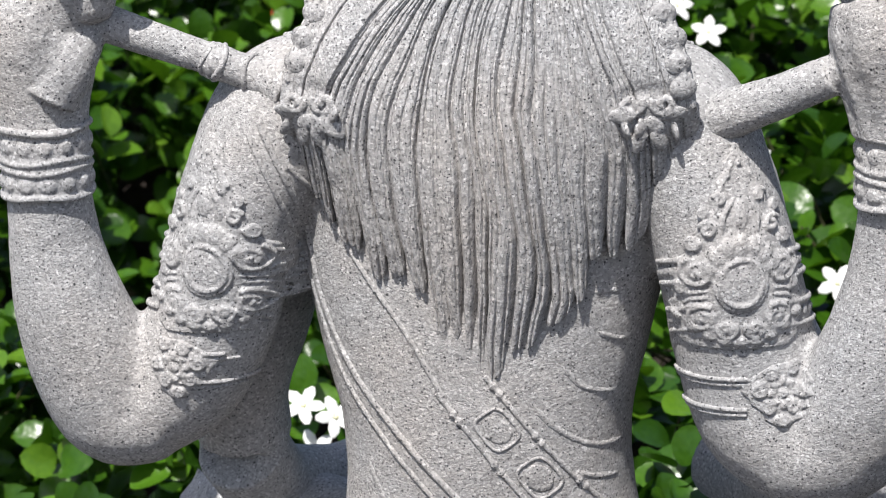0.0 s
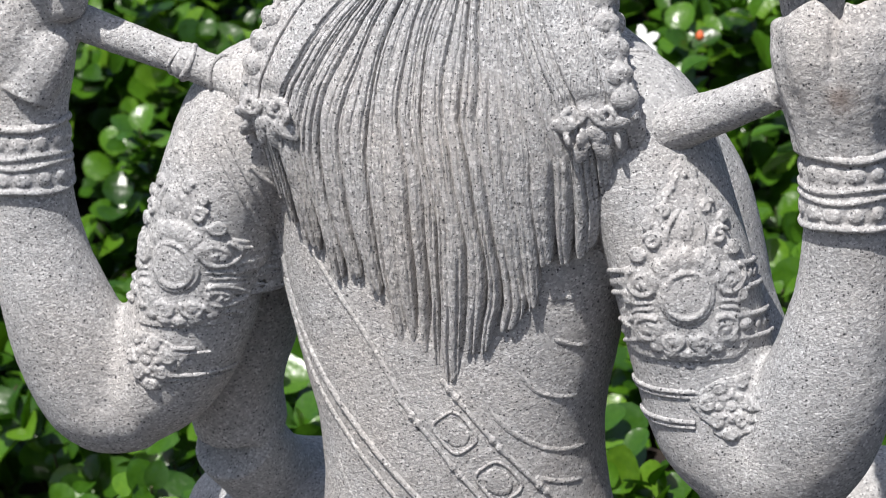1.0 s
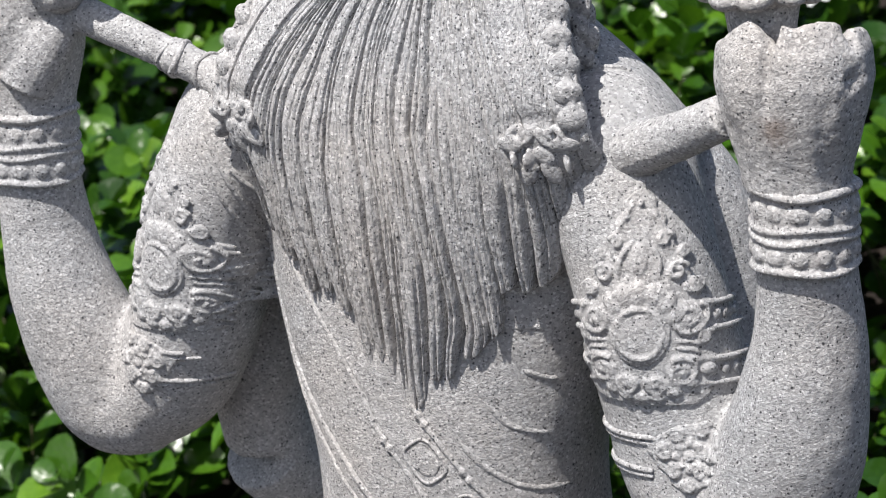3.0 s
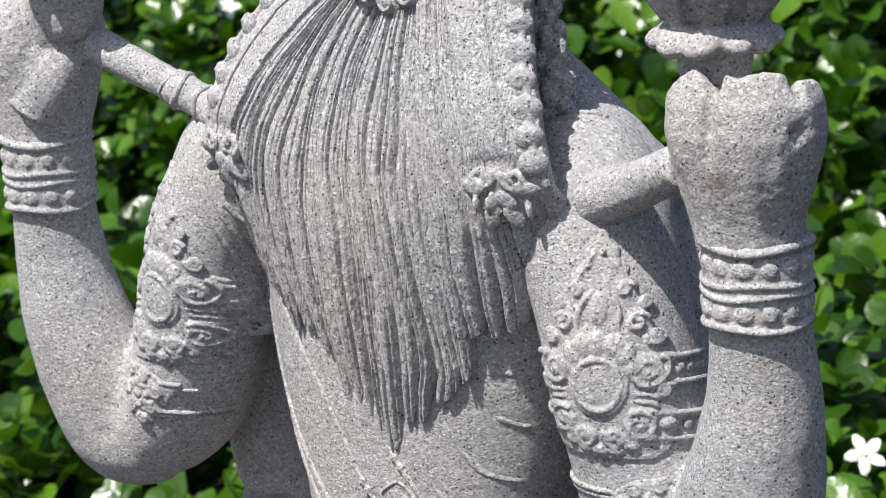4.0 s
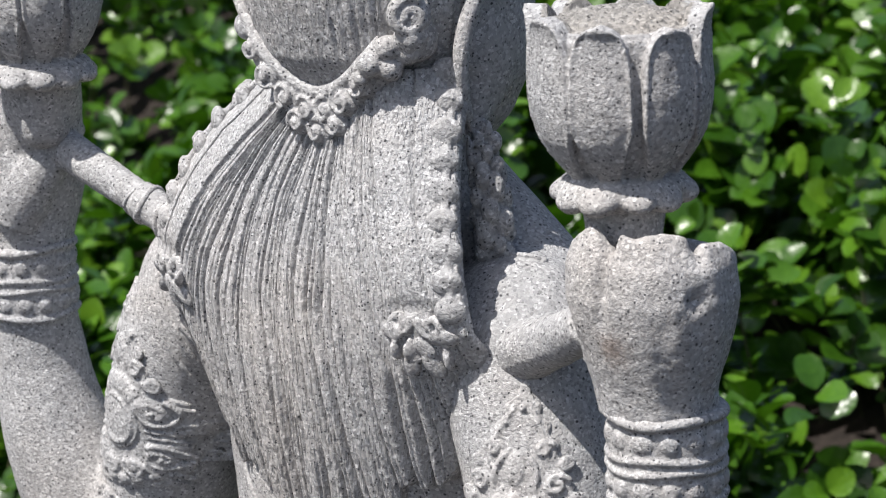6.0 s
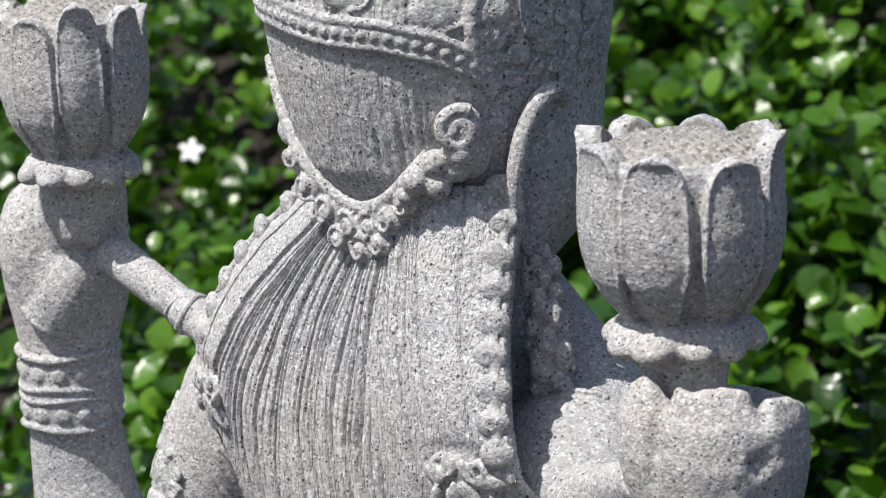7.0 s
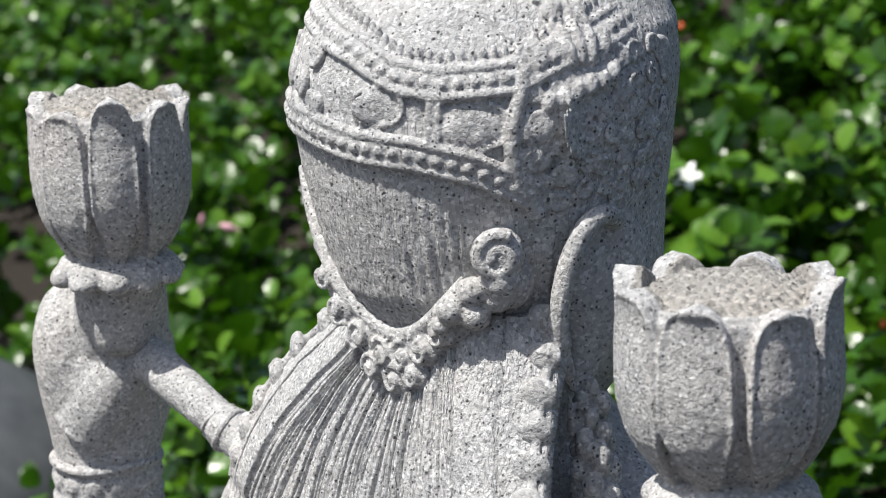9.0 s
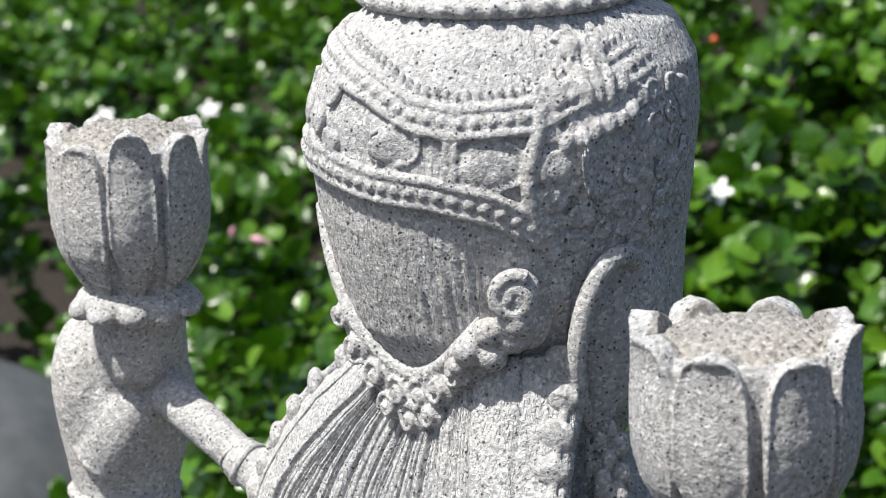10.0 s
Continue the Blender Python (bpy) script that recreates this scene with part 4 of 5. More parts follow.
    ring = [np.array([HEAD[0] + 0.070 * math.cos(a), HEAD[1] + 0.070 * math.sin(a), 1.2635]) for a in np.linspace(0, 2 * math.pi, 73)]
    tube(s, ring, 0.0055, 8)
    for p in ring[:-1:2]:
        ball(s, HEAD.tolist() + [1.262] + (p - np.array([*HEAD, 1.262])) * (1.06, 1.06, 1.0), 0.0045, 0.0045, 0.0042, 8, 6)
    for a, long, tall in ((214, 0.0165, 0.0088), (236, 0.0165, 0.0088), (291, 0.0150, 0.0095), (320, 0.0165, 0.0115)):
        d = (-math.cos(math.radians(a)), -math.sin(math.radians(a)), 0)
        w = np.linspace(0, 2 * math.pi, 41)
        c = round_head(low(a) + 0.0285, math.radians(a))
        border = [(long * math.copysign(abs(math.cos(q)) ** 0.7, math.cos(q)), tall * math.copysign(abs(math.sin(q)) ** 0.8, math.sin(q))) for q in w]
        cv.dome(c, d, long * 0.96, tall * 0.96, 0.0024, 0.12 if a > 270 else 0.0)
        cv.cord(cv.flat(c, d, border, 0.12 if a > 270 else 0.0), d, 0.0017, 1, 0.1)
    for a in (225, 307, 309.6):
        bar = [round_head(low(a) + h, math.radians(a + 40 * (h - 0.02))) for h in np.linspace(0.0135, 0.046, 10)]
        tube(s, [p + 0.012 * (p - np.array([HEAD[0], HEAD[1], p[2]])) for p in bar], 0.0024, 8)
    # worn flower of the head-dress over the ear
    for a in (352, 205):
        rad = math.radians(a)
        d = (-math.cos(rad), -math.sin(rad), 0)
        c = round_head(1.186, rad)
        cv.dome(c, d, 0.022, 0.020, 0.0009)
        cv.ring(c, d, 0.0085, 0.0085, 0.0016)
        cv.dome(c, d, 0.004, 0.004, 0.0022)
        right, up, dn = cv.axes(d)
        for t in np.linspace(0.0, 1.1 * math.pi, 8):
            cv.dome(c + right * 0.025 * math.cos(t) + up * 0.026 * math.sin(t), d, 0.0055, 0.0055, 0.0017)
        for t in np.linspace(0.15 * math.pi, 1.0 * math.pi, 6):
            cv.dome(c + right * 0.014 * math.cos(t) + up * 0.014 * math.sin(t), d, 0.0045, 0.0050, 0.0030)
        for q in np.linspace(-0.024, 0.016, 4):
            cv.dome(c + right * q + up * 0.039, d, 0.0042, 0.0085, 0.0040, -q * 12)
    for a, z, size in ((262, 1.222, 0.0085), (256, 1.205, 0.0075), (266, 1.196, 0.0060), (251, 1.190, 0.0070), (262, 1.186, 0.0050), (337, 1.222, 0.0100), (346, 1.244, 0.0065), (356, 1.243, 0.0065), (338, 1.187, 0.0095), (336, 1.172, 0.0075), (345, 1.160, 0.0065)):
        d = (-math.cos(math.radians(a)), -math.sin(math.radians(a)), 0)
        cv.dome(round_head(z, math.radians(a)), d, size, size, 0.0042)
        cv.spiral(round_head(z, math.radians(a)), d, size, 0.0025, 1 if a < 300 else -1, a)
    for a, z, wide, tall, tilt in [(348, 1.226, 0.0045, 0.0130, 0.15), (352, 1.228, 0.0045, 0.0140, 0.0), (356, 1.226, 0.0045, 0.0130, -0.15)] + [(341 + 4.2 * j, 1.199 + 0.0022 * j, 0.0050, 0.0072, -0.3 - 0.05 * j) for j in range(6)]:
        d = (-math.cos(math.radians(a)), -math.sin(math.radians(a)), 0)
        cv.dome(round_head(z, math.radians(a)), d, wide, tall, 0.0058, tilt)
    worn = random.Random(17)
    for a in range(338, 392, 7):
        for z in np.arange(1.150, 1.222, 0.0135):
            aa, zz, size = a + worn.uniform(-2, 2), z + worn.uniform(-0.003, 0.003), worn.uniform(0.0048, 0.0078)
            d = (-math.cos(math.radians(aa)), -math.sin(math.radians(aa)), 0)
            cv.dome(round_head(zz, math.radians(aa)), d, size, size * worn.uniform(0.7, 1.1), 0.0012)
            cv.spiral(round_head(zz, math.radians(aa)), d, size, 0.0015, worn.choice((-1, 1)), worn.uniform(0, 6), 1.2)
    head_side = [round_head(z, math.radians(a)) for z, a in ((1.140, 338), (1.16, 332), (1.18, 330), (1.20, 332), (1.218, 335))]
    tube(s, glide(head_side, 5), 0.0050, 10)
    # scrolled rim where the head meets the hair
    def vee(t, drop=0.0, out=0.002):
        x, z = 0.036 + 0.052 * t, 1.068 + 0.034 * abs(t) ** 1.8
        r = np.interp(z, HEAD_Z, HEAD_R) + out
        dx = min(max(x - HEAD[0], -r * 0.97), r * 0.97)
        return np.array([HEAD[0] + dx, HEAD[1] - math.sqrt(r * r - dx * dx), z - drop])
    tube(s, [vee(t) for t in np.linspace(-1.6, 1.05, 48)], 0.0046, 8)
    tube(s, [vee(t, 0.012, -0.006) for t in np.linspace(-1.1, 1.0, 40)], 0.0105, 12)
    tube(s, [vee(t, 0.022, -0.006) for t in np.linspace(-0.6, 0.6, 24)], 0.0095, 12, True)
    for t, drop, size in ((-1.0, 0.010, 0.0070), (-0.74, 0.0115, 0.0086), (-0.44, 0.0120, 0.0095), (-0.13, 0.0120, 0.0090), (0.17, 0.0120, 0.0090), (0.47, 0.0120, 0.0095), (0.76, 0.0115, 0.0084), (0.98, 0.010, 0.0066),
                          (-0.28, 0.0235, 0.0086), (0.03, 0.0250, 0.0092), (0.33, 0.0235, 0.0084)):
        q = vee(t, drop, 0.0010)
        ball(s, q, size * 1.12, 0.0062, size * 1.12, 14, 8)
        ball(s, q + np.array([0, -0.0052, 0]), size * 0.42, 0.0034, size * 0.42, 10, 6)
        way = 1 if t > 0 else -1
        tube(s, [q + np.array([way * size * (1 - 0.85 * w) * math.cos(0.6 + t * 4 + w * 8), -0.0052 - 0.0020 * w, size * (1 - 0.85 * w) * math.sin(0.6 + t * 4 + w * 8)]) for w in np.linspace(0, 1, 26)], 0.0017, 7)
    # large side curls and ears
    for sx in (1, -1):
        cx = HEAD[0] + sx * 0.078
        d = (-sx * 0.8, 0.6, 0)
        c = (cx, -0.048 if sx > 0 else -0.020, 1.121)
        ball(s, np.array(c), 0.0165, 0.0125, 0.0155, 20, 12)
        right, up, dn = cv.axes(d)
        pc = np.array(c) - dn * 0.0115
        tube(s, [pc + right * 0.0125 * (1 - 0.8 * t) * math.cos(1 + t * 9) * sx + up * 0.0125 * (1 - 0.8 * t) * math.sin(1 + t * 9) for t in np.linspace(0, 1, 30)], 0.0042, 8)
        yy = 0.0 if sx > 0 else 0.026
        for ox, oy, oz, rr in ((0.004, -0.050, 1.108, 0.0110), (-0.007, -0.060, 1.101, 0.0080), (-0.016, -0.067, 1.091, 0.0085), (-0.008, -0.058, 1.088, 0.0085), (-0.022, -0.070, 1.082, 0.0050)):
            ball(s, (cx + sx * ox, oy + yy, oz), rr, rr, rr, 16, 10)
        ball(s, (cx + sx * 0.000, -0.040 + yy, 1.104), 0.011, 0.013, 0.014, 20, 12)
        ball(s, (cx - sx * 0.002, -0.050, 1.099), 0.013, 0.008, 0.010, 14, 10)
        cv.spiral((cx - sx * 0.004, -0.062, 1.094), d, 0.008, 0.0028, sx, 2.0)
        # ear: a long flat loop
        ex, ey = HEAD[0] + sx * (0.100 if sx > 0 else 0.080), (0.0 if sx > 0 else 0.055)
        loop = glide([(ex - sx * 0.004, ey + 0.016, 1.130), (ex + sx * 0.002, ey + 0.004, 1.137), (ex + sx * 0.003, ey - 0.010, 1.132), (ex + sx * 0.001, ey - 0.021, 1.112), (ex - sx * 0.002, ey - 0.025, 1.085), (ex - sx * 0.005, ey - 0.020, 1.062), (ex - sx * 0.008, ey - 0.013, 1.044)], 6)
        tube(s, loop[:-8], 0.0056, 10)
        tube(s, loop[-14:], 0.0046, 10, True)
        limb(s, [(ex - sx * 0.010, ey + 0.014, 1.138, 0.008, 0.016), (ex - sx * 0.012, ey + 0.012, 1.120, 0.010, 0.030), (ex - sx * 0.012, ey + 0.012, 1.090, 0.010, 0.030), (ex - sx * 0.013, ey + 0.004, 1.062, 0.007, 0.016), (ex - sx * 0.013, ey - 0.008, 1.040, 0.003, 0.004)], n=24)
        limb(s, [(ex - sx * 0.009, ey - 0.014, 1.040, 0.0008, 0.0008), (ex - sx * 0.009, ey - 0.013, 1.030, 0.0024, 0.0024), (ex - sx * 0.010, ey - 0.012, 1.014, 0.0008, 0.0008)], n=8)
        # twisted side lock lying on the shoulder
        lock = random.Random(9)
        for j in range(30):
            w = j / 29
            r = np.interp(w, [0, 0.12, 0.5, 0.85, 1.0], [0.0030, 0.0085, 0.0120, 0.0125, 0.0090])
            a = j * 2.4
            size = lock.uniform(0.0062, 0.0090) * (0.75 + 0.3 * w)
            out = np.array([math.cos(a), math.sin(a), 0])
            ball(s, np.array([sx * (0.118 + 0.007 * w), -0.002, 1.042 - 0.080 * w]) + out * r * 0.80, size * 0.8, size * 0.8, size * lock.uniform(1.0, 1.6), 12, 8, axes=[(-out[1], out[0], 0), out, (0, 0, 1)])
        limb(s, [(sx * 0.118, -0.002, 1.036, 0.003, 0.003), (sx * 0.120, -0.002, 1.012, 0.0070, 0.0070), (sx * 0.123, -0.002, 0.985, 0.0090, 0.0090), (sx * 0.125, 0.0, 0.955, 0.0090, 0.0090)], n=16)
        limb(s, [(sx * 0.115, 0.0, 1.048, 0.001, 0.001), (sx * 0.116, -0.002, 1.030, 0.0035, 0.0035), (sx * 0.117, -0.002, 1.018, 0.005, 0.005)], n=10)
        # necklace line over the shoulder
        cv = Carver(body, skin)
        cv.near = True
        cv.beads([(sx * 0.132, -0.004, 0.970), (sx * 0.146, 0.006, 0.968), (sx * 0.158, 0.016, 0.963)], (0, 0.3, -1), 0.0027, 0.0046)
        cv = hair
    # the other hand: fingers rise together on one side, the thumb points along the stalk
    wrist, right, near = np.array([-0.333, -0.047, 0.0]), np.array([0.472, 0.881, 0]), np.array([0.881, -0.472, 0])
    at = lambda u, c, z: wrist + right * u + near * c + np.array([0, 0, z])
    limb(hand, [(-0.333, -0.047, 0.906, 0.034, 0.033), (-0.334, -0.046, 0.924, 0.037, 0.037), (-0.335, -0.044, 0.944, 0.042, 0.042), (-0.335, -0.043, 0.965, 0.045, 0.045), (-0.335, -0.043, 0.983, 0.042, 0.042), (-0.335, -0.043, 0.996, 0.033, 0.033)], n=48)
    limb(hand, [(-0.325, -0.040, 0.975, 0.033, 0.033), (-0.308, -0.045, 1.005, 0.031, 0.031), (-0.294, -0.051, 1.028, 0.0290, 0.0290), (-0.288, -0.055, 1.046, 0.0275, 0.0275)], n=32)
    ball(hand, at(-0.0180, 0.000, 0.980), 0.0260, 0.034, 0.048, 28, 18, axes=[right, near, (0, 0, 1)])
    ball(hand, at(-0.010, -0.022, 0.974), 0.026, 0.022, 0.040, 24, 16, axes=[right, near, (0, 0, 1)])
    ball(hand, at(0.010, 0.000, 0.990), 0.023, 0.026, 0.042, 24, 16, axes=[right, near, (0, 0, 1)])
    ball(hand, at(0.030, -0.014, 0.972), 0.0185, 0.020, 0.029, 24, 16, axes=[right, near, (0, 0, 1)])
    limb(hand, [(*at(-0.010, 0.016, 0.935), 0.026, 0.024), (*at(0.000, 0.026, 0.958), 0.0245, 0.022), (*at(0.014, 0.030, 0.978), 0.0205, 0.019), (*at(0.029, 0.026, 0.995), 0.0160, 0.016), (*at(0.039, 0.020, 1.000), 0.011, 0.011)], n=24)


# x, y, rim, radius, turn, petals, how far the collar lies below the rim, seed
BUDS = ((0.288, -0.053, 1.144, 0.0510, -58, 8, 0.103, 3), (-0.287, -0.056, 1.159, 0.0485, -65, 9, 0.111, 8))


def carved_figure():
    upper, low = body_shells()
    base = softened(upper, 0.0031, 9, ((0.030, 0.0016),))
    base_faces = faces_of(base)
    crown = Shell()
    hair_slab(crown)
    head(crown)
    # ornaments are laid on the bare forms
    n = len(base[0])
    tree = BVHTree.FromPolygons(base[0].tolist() + crown.v, base_faces + [tuple(i + n for i in g) for g in crown.f])
    body, held, grip, trim = Shell(), Shell(), Shell(), Shell()
    carve(body, held, grip, trim, tree, BVHTree.FromPolygons(base[0].tolist(), base_faces))
    for cx, cy, z, r, turn, count, drop, seed in BUDS:
        lotus_bud(held, cx, cy, z - drop + 0.007, z, r, radians(turn), count, seed)
        collar(held, cx, cy, z - drop, 0.0425, seed)
    fist_cup(grip, 0.3085, -0.052)
    limb(grip, [(0.3085, -0.049, 0.905, 0.030, 0.030), (0.3085, -0.051, 0.95, 0.036, 0.034), (0.3085, -0.052, 0.985, 0.038, 0.036), (0.3085, -0.052, 0.998, 0.03, 0.03)])
    bracelet(held, -0.333, -0.048, 0.855, 0.912, 0.0345)
    bracelet(held, 0.312, -0.0485, 0.855, 0.912, 0.0345)
    # each region is welded into worn stone; the combed hair keeps its fine cuts
    skins = [softened(low, 0.008, 4), base, softened(body, 0.00102, 0, ((0.006, 0.0006), (0.0022, 0.0003))),
             softened(grip, 0.0014, 3, ((0.016, 0.0010), (0.0040, 0.0005))), softened(held, 0.00105, 0, ((0.014, 0.0009), (0.0030, 0.0004))), softened(trim, 0.00102, 0, ((0.006, 0.0006), (0.0022, 0.0003))),
             softened(crown, 0, 0, ((0.010, 0.0009), (0.0026, 0.0006)))]
    v = np.concatenate([k[0] for k in skins])
    shift = np.cumsum([0] + [len(k[0]) for k in skins])
    loops = np.concatenate([k[1] + o for k, o in zip(skins, shift)])
    lshift = np.cumsum([0] + [len(k[1]) for k in skins])
    starts = np.concatenate([k[2] + o for k, o in zip(skins, lshift)])
    me = bpy.data.meshes.new("stone_statue")
    me.vertices.add(len(v))
    me.vertices.foreach_set("co", (v - HEART).ravel())
    me.loops.add(len(loops))
    me.loops.foreach_set("vertex_index", loops.astype(np.int32))
    me.polygons.add(len(starts))
    me.polygons.foreach_set("loop_start", starts.astype(np.int32))
    me.update(calc_edges=True)
    me.polygons.foreach_set("use_smooth", np.ones(len(starts), dtype=bool))
    # chisel strokes show on the bare hair and head, not on the ornaments over them
    # the same mask lightens their colour to offset shade in the grooves
    marks = np.zeros(len(v))
    z = v[shift[6]:, 2]
    marks[shift[6]:] = np.where(z < 1.05, 0.85, np.where(z < 1.19, 1.0, 0.35))
    me.attributes.new("tooled_lifted", 'FLOAT', 'POINT').data.foreach_set("value", marks)
    # mask for the brown tint and the painted dimming of the upward-facing seed heads
    dust_dim = np.zeros(len(v))
    for cx, cy, z, r, turn, count, drop, seed in BUDS:
        dust_dim[(np.hypot(v[:, 0] - cx, v[:, 1] - cy) < r * 0.86) & (v[:, 2] > z - 0.013)] = 1.0
    me.attributes.new("dusty_dimmed", 'FLOAT', 'POINT').data.foreach_set("value", dust_dim)
    ob = part("stone_statue", me, GRANITE)
    ob.location = HEART
    cam.data.dof.focus_object = ob
    return tagged(ob, "speckled grey granite seated deity statue with raised arms and lotus buds", "statue")


statue = carved_figure()

# ---- ground and planting ----
def bank(x, y):
    """Height of the soil: level round the statue, rising into a planted bank behind."""
    rise = 0.35 * (y - 1.4) + 0.09 * (x + 1.1) + 0.06
    return max(0.0, rise) if y > 0.3 else 0.0


def ground_sheet():
    s = Shell()
    xs = np.concatenate([np.linspace(-300, -8, 8), np.linspace(-7.5, 5, 90), np.linspace(6, 300, 8)])
    ys = np.concatenate([np.linspace(-300, -3, 8), np.linspace(-2.5, 8, 90), np.linspace(9, 300, 8)])
    s.grid([[(x, y, min(bank(x, min(y, 9)), 3.0) - 0.0 + (0.015 * noise.noise(Vector((x * 3, y * 3, 0))) if abs(x) < 8 and abs(y) < 9 and bank(x, y) > 0.02 else 0)) for x in xs] for y in ys])
    me = s.mesh("ground")
    me.polygons.foreach_set("use_smooth", [True] * len(me.polygons))
    return tagged(part("ground", me, SOIL), "dark mulched garden soil rising into a bank", "ground", kind="structure")


ground_sheet()


def leaf_template(long, wide, fold, curl):
    """A thick rounded, glossy leaf folded along its midrib, base at the origin, tip along +x."""
    v, f = [], []
    outline = ((0.0, 0.10), (0.12, 0.60), (0.34, 0.95), (0.60, 1.0), (0.82, 0.78), (0.95, 0.42))
    for t, half in outline:
        w = wide * 0.5 * half
        x, z = long * t, -curl * t * t
        for q in (-1, 0, 1):
            v.append((x + (0.05 * long if q == 0 and t > 0.9 else 0), q * w, z + abs(q) * fold * w))
    for i in range(len(outline) - 1):
        for q in (0, 1):
            a = i * 3 + q
            f.append((a, a + 1, a + 4, a + 3))
    return np.array(v), f


def foliage(name, spots, rng, size, label):
    """Sprigs of opposite leaves on short stems, as one mass."""
    kinds = [leaf_template(1.0, rng.uniform(0.80, 0.97), rng.uniform(0.25, 0.6), rng.uniform(0.0, 0.35)) for _ in range(6)]
    V, F, base = [], [], 0
    SV = Shell()
    for (x, y, z, lean, up) in spots:
        axis = Vector((lean[0], lean[1], up)).normalized()
        turn = axis.to_track_quat('Z', 'Y').to_matrix() @ Matrix.Rotation(rng.uniform(0, 6.28), 3, 'Z')
        turn = np.array(turn)
        pairs = rng.randint(2, 4)
        root = np.array((x, y, z))
        stem = size * rng.uniform(0.8, 1.6)
        tip = root + turn @ np.array((0, 0, stem))
        if rng.random() < 0.22:
            tube(SV, [root - turn @ np.array((0, 0, stem * 2)), (root + tip) / 2, tip], 0.0016, 4)
        for p in range(pairs):
            h = stem * (p + 0.5) / pairs
            sc = size * rng.uniform(0.75, 1.2) * (1.0 if p < pairs - 1 else 0.72)
            for half in (0, math.pi):
                a = p * math.pi / 2 + half + rng.uniform(-0.35, 0.35)
                tilt = rng.uniform(0.25, 0.95) + 0.25 * p / pairs
                tv, tf = kinds[rng.randint(0, 5)]
                m = np.array(Matrix.Rotation(a, 3, 'Z') @ Matrix.Rotation(-tilt, 3, 'Y') @ Matrix.Rotation(rng.uniform(-0.4, 0.4), 3, 'X'))
                q = (tv * sc + np.array((sc * 0.10, 0, 0))) @ m.T + np.array((0, 0, h))
                V.append(q @ turn.T + root)
                F.extend([tuple(i + base for i in g) for g in tf])
                base += len(tv)
    me = bpy.data.meshes.new(name)
    me.from_pydata(np.concatenate(V).tolist(), [], F)
    me.polygons.foreach_set("use_smooth", [True] * len(me.polygons))
    ob = part(name, me, LEAF)
    tagged(ob, label, "shrub", kind="stuff")
    tw = part("twigs", SV.mesh("twigs"), TWIG, ob)
    return ob


def canopy(x, y):
    """Top of the leaf mass above the soil."""
    h = 0.36 + 0.13 * noise.noise(Vector((x * 2.1, y * 2.1, 3.0))) + 0.07 * noise.noise(Vector((x * 6, y * 6, 9.0)))
    return bank(x, y) + h


def bare(x, y):
    """Places where nothing grows: the paving, the boulder, a gap of brown litter."""
    return (x < -1.35 and y < 0.62 + 0.28 * min(1.0, (-1.35 - x) / 0.3)) or (x + 2.95) ** 2 / 0.36 + (y - 1.0) ** 2 / 0.12 < 1 or (x + 4.05) ** 2 / 0.14 + (y - 1.68) ** 2 / 0.06 < 1


HOLLOWS = [(-0.70, 1.40, 0.17), (-0.48, 1.12, 0.14), (-0.12, 0.95, 0.12), (0.13, 0.95, 0.12), (-3.13, 2.0, 0.24), (-2.5, 1.62, 0.16), (-2.0, 2.17, 0.12), (-1.02, 1.52, 0.14), (-2.98, 3.0, 0.2), (-2.33, 1.33, 0.12), (-1.69, 1.35, 0.12), (-0.25, 1.29, 0.10)]     # dark openings in the leaf mass


def plant_spots(rng, count, box, low, bias):
    out = []
    while len(out) < count:
        x, y = rng.uniform(box[0], box[1]), rng.uniform(box[2], box[3])
        if bare(x, y):
            continue
        gap = noise.noise(Vector((x * 3.4, y * 3.4, 33.0))) < -0.12
        hollow = any((x - a) ** 2 + (y - b) ** 2 < c * c for a, b, c in HOLLOWS)
        gap = gap or hollow
        if gap and rng.random() < (0.72 if hollow else 0.58):
            continue
        z = max(canopy(x, y) - (0.17 if gap else 0.0) - rng.random() ** bias * low, bank(x, y) + 0.02)
        out.append((x, y, z, (rng.uniform(-0.6, 0.6), rng.uniform(-0.75, 0.35)), rng.uniform(0.6, 1.1)))
    return out


leaf_rng = random.Random(11)
foliage("groundcover_shrub", plant_spots(leaf_rng, 3500, (-2.6, 0.9, 0.72, 2.6), 0.32, 1.2), leaf_rng, 0.054, "glossy dark green rounded-leaf groundcover hedge on the bank")
low_rng = random.Random(21)
foliage("groundcover_shrub", [(x, y, z - 0.10 * (0.72 - y) / 0.34, a, b) for x, y, z, a, b in plant_spots(low_rng, 560, (-0.55, 0.60, 0.40, 0.74), 0.30, 1.0)], low_rng, 0.052, "shaded dark green groundcover growing at the statue's base")
foliage("groundcover_shrub", plant_spots(leaf_rng, 5200, (-6.8, -1.2, 1.0, 4.6), 0.28, 1.2), leaf_rng, 0.052, "glossy green groundcover hedge spreading over the bank")


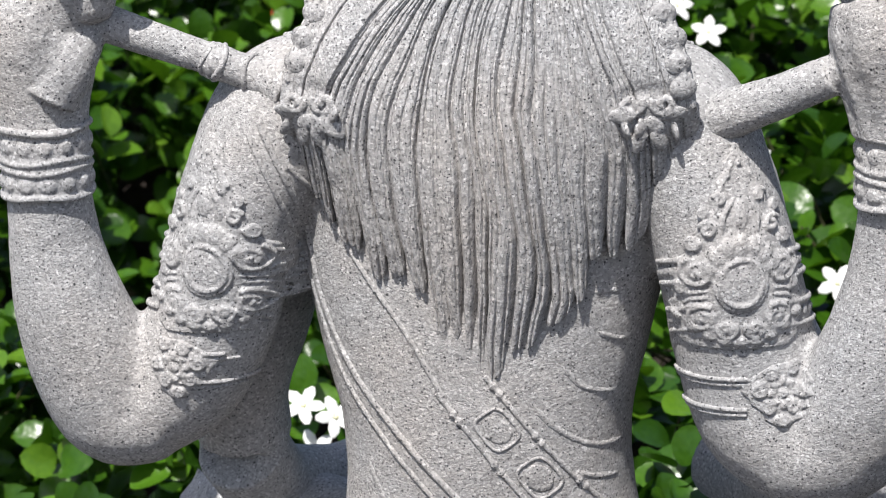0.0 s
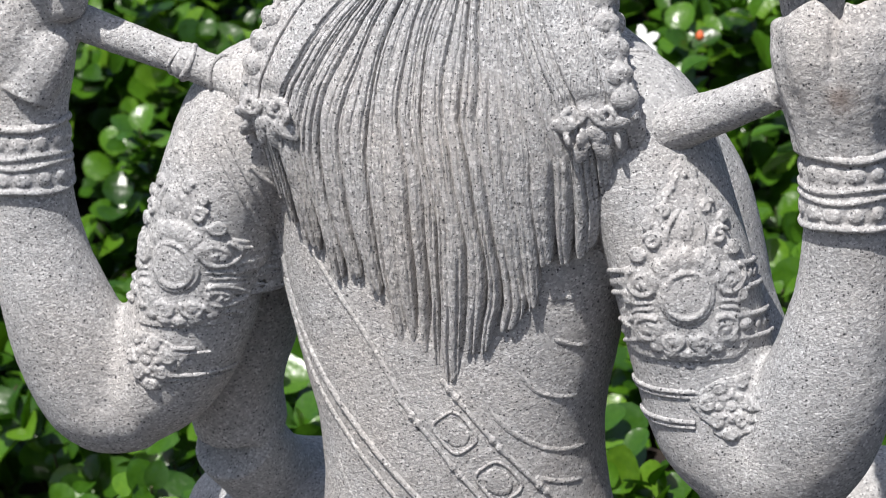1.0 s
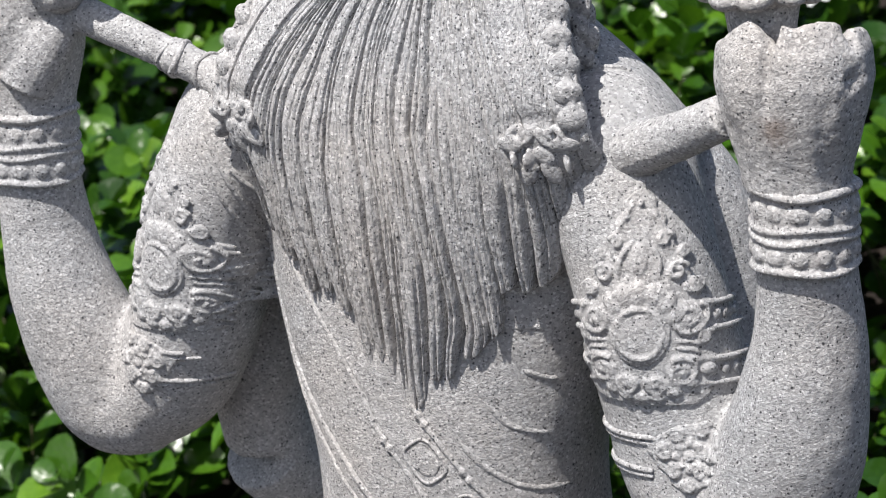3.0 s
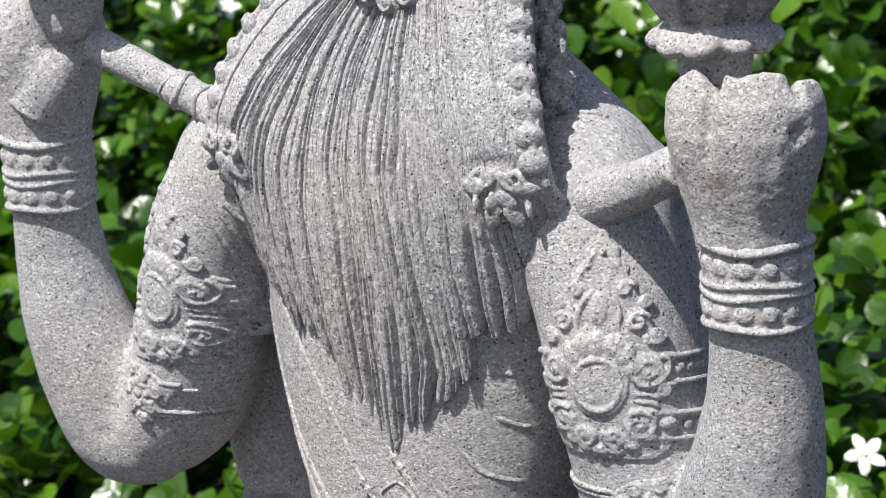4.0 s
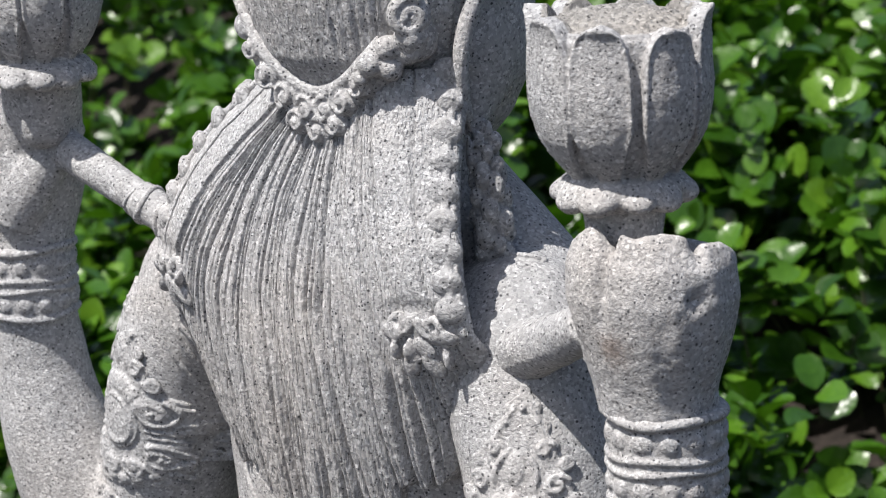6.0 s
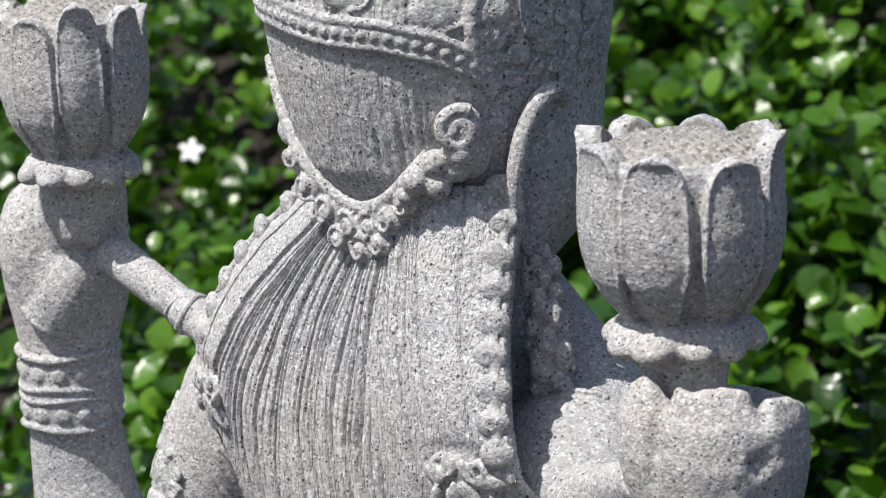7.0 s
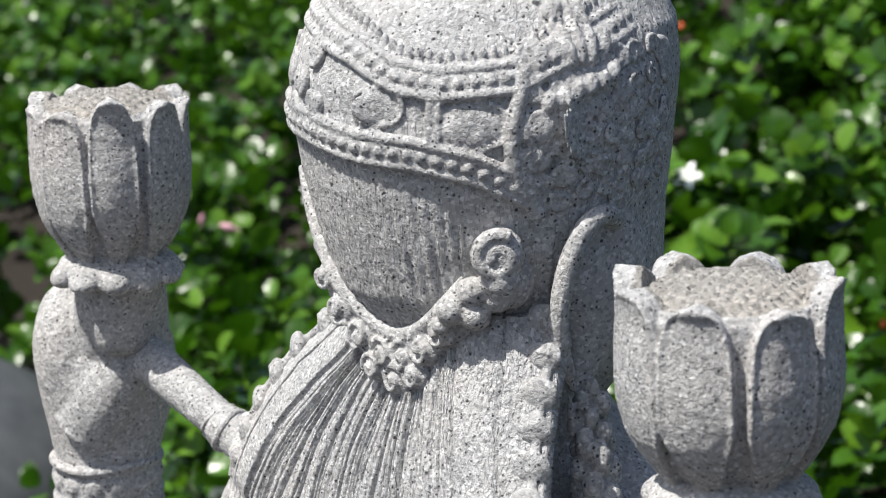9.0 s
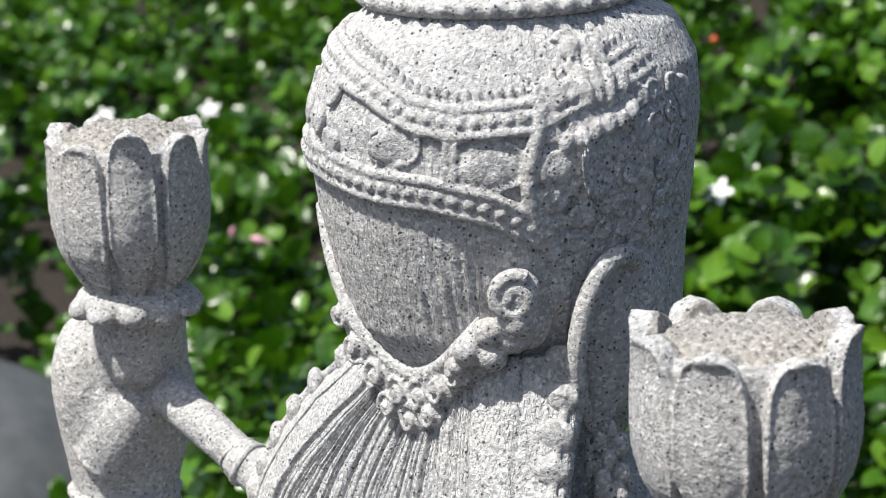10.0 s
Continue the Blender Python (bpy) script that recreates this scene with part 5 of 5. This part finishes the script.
# ---- blossoms, fruit and what lies beside the bed ----
def star_flower():
    """A white star flower with five blades round a small throat."""
    root = new("star_flower")
    for j in range(5):
        s = Shell()
        pts = []
        for t in (0.0, 0.3, 0.65, 1.0):
            w = 0.0062 * math.sin(math.pi * (0.12 + 0.80 * t)) + 0.0006
            x, z, tw = 0.003 + 0.020 * t, 0.003 * math.sin(t * 2.6), 0.0022 * t
            pts.append([(x, -w + tw, z), (x, tw, z + 0.0012), (x, w + tw, z - 0.0008)])
        s.grid(pts)
        me = s.mesh("petal")
        me.polygons.foreach_set("use_smooth", [True] * len(me.polygons))
        p = part("petal", me, PETAL, root)
        p.rotation_euler = (0, 0, j * 2 * math.pi / 5)
    s = Shell()
    limb(s, [(0, 0, -0.012, 0.0012, 0.0012), (0, 0, -0.003, 0.0016, 0.0016), (0, 0, 0.002, 0.003, 0.003), (0, 0, 0.0035, 0.001, 0.001)], n=8, steps=2)
    part("throat", s.mesh("throat"), CORE, root)
    return tagged(root, "open white five-petalled star flower among glossy leaves", "flower", "white flowers in the hedge")


# bloom positions lie along camera rays, chosen to fit its view
FLOWERS = [(0.186, 1.10, 0.44), (-0.370, 0.745, 0.398), (-0.336, 0.75, 0.384), (-0.360, 0.742, 0.348), (-0.06, 1.74, 0.64), (-0.01, 1.66, 0.62), (-0.29, 1.65, 0.59), (-0.54, 1.81, 0.62),
           (-0.21, 0.97, 0.36), (-1.95, 1.01, 0.26), (-2.90, 1.79, 0.40), (-2.04, 1.10, 0.26), (-4.19, 2.00, 0.36), (-1.950, 1.856, 0.565), (-3.85, 2.07, 0.41),
           (-2.76, 1.38, 0.27), (0.07, 1.37, 0.52), (-1.07, 1.06, 0.31)]
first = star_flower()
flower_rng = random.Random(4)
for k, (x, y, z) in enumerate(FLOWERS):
    camera_side = Vector((1.0, -1.5, 1.4))     # each bloom is shifted and turned toward the camera's side
    at = Vector((x, y, z)) + (camera_side - Vector((x, y, z))).normalized() * 0.10
    aim = (camera_side - at).normalized() + Vector((flower_rng.uniform(-0.4, 0.4), flower_rng.uniform(-0.3, 0.3), flower_rng.uniform(0.1, 0.6)))
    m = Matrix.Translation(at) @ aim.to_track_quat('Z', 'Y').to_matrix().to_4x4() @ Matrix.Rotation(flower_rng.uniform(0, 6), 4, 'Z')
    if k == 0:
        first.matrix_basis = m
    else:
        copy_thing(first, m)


def plum(x, y, z, mat, r, name, label, cat):
    s = Shell()
    limb(s, [(0, 0, -r, r * 0.25, r * 0.25), (0, 0, -r * 0.6, r * 0.75, r * 0.75), (0, 0, 0.1 * r, r * 0.9, r * 0.9), (0, 0, r * 0.8, r * 0.6, r * 0.6), (0, 0, r * 1.15, r * 0.15, r * 0.15)], n=12, steps=3)
    me = s.mesh(name)
    me.polygons.foreach_set("use_smooth", [True] * len(me.polygons))
    ob = part(name, me, mat)
    ob.location = (x, y, z)
    return tagged(ob, label, cat, "fruit in the hedge")


for x, y, z in ((-0.20, 1.66, 0.60), (-0.62, 1.80, 0.62), (-1.37, 1.68, 0.475), (-0.45, 1.25, 0.42), (-2.5, 2.3, 0.68)):
    plum(x, y, z, FRUIT, 0.0065, "plum_fruit", "small ripe orange-red plum among the leaves", "fruit")

def bud(x, y, z, tip, label):
    s = Shell()
    limb(s, [(0, 0, -0.010, 0.0012, 0.0012), (0, 0, 0, 0.0035, 0.0035), (0, 0, 0.010, 0.0065, 0.0065), (0, 0, 0.020, 0.0050, 0.0050), (0, 0, 0.028, 0.001, 0.001)], n=10, steps=3)
    me = s.mesh("flower_bud")
    me.polygons.foreach_set("use_smooth", [True] * len(me.polygons))
    ob = part("flower_bud", me, PINK)
    ob.matrix_basis = pose(x, y, z, *tip)
    return tagged(ob, label, "flower bud", "pink buds in the hedge")


for x, y, z, tip in ((-3.74, 1.70, 0.40, (60, 0, 20)), (-2.83, 1.50, 0.40, (40, 0, 70)), (-2.72, 1.50, 0.41, (70, 0, -30))):
    bud(x, y, z, tip, "small pink closed flower bud among glossy leaves")

# pale paving beside the bed
s = Shell()
limb(s, [(-2.05, 0.0, 0.0, 0.95, 0.86), (-2.05, 0.0, 0.085, 0.95, 0.86), (-2.05, 0.0, 0.10, 0.935, 0.845)], n=64, steps=2, power=9)
tagged(part("paving_slab", s.mesh("paving_slab"), CONCRETE), "pale sunlit concrete paving slab beside the planting", "paving", kind="structure")

# dark smooth boulder at the edge of the bed
s = Shell()
ball(s, (0, 0, 0), 0.44, 0.30, 0.20, 40, 20)
s.v = [tuple(np.array(p) * (1 + 0.06 * noise.noise(Vector(p) * 3.0))) for p in s.v]
me = s.mesh("boulder")
me.polygons.foreach_set("use_smooth", [True] * len(me.polygons))
stone = tagged(part("boulder", me, SLATE), "smooth dark slate-grey boulder at the bed's edge", "boulder")
stone.location = (-3.02, 1.02, 0.02)
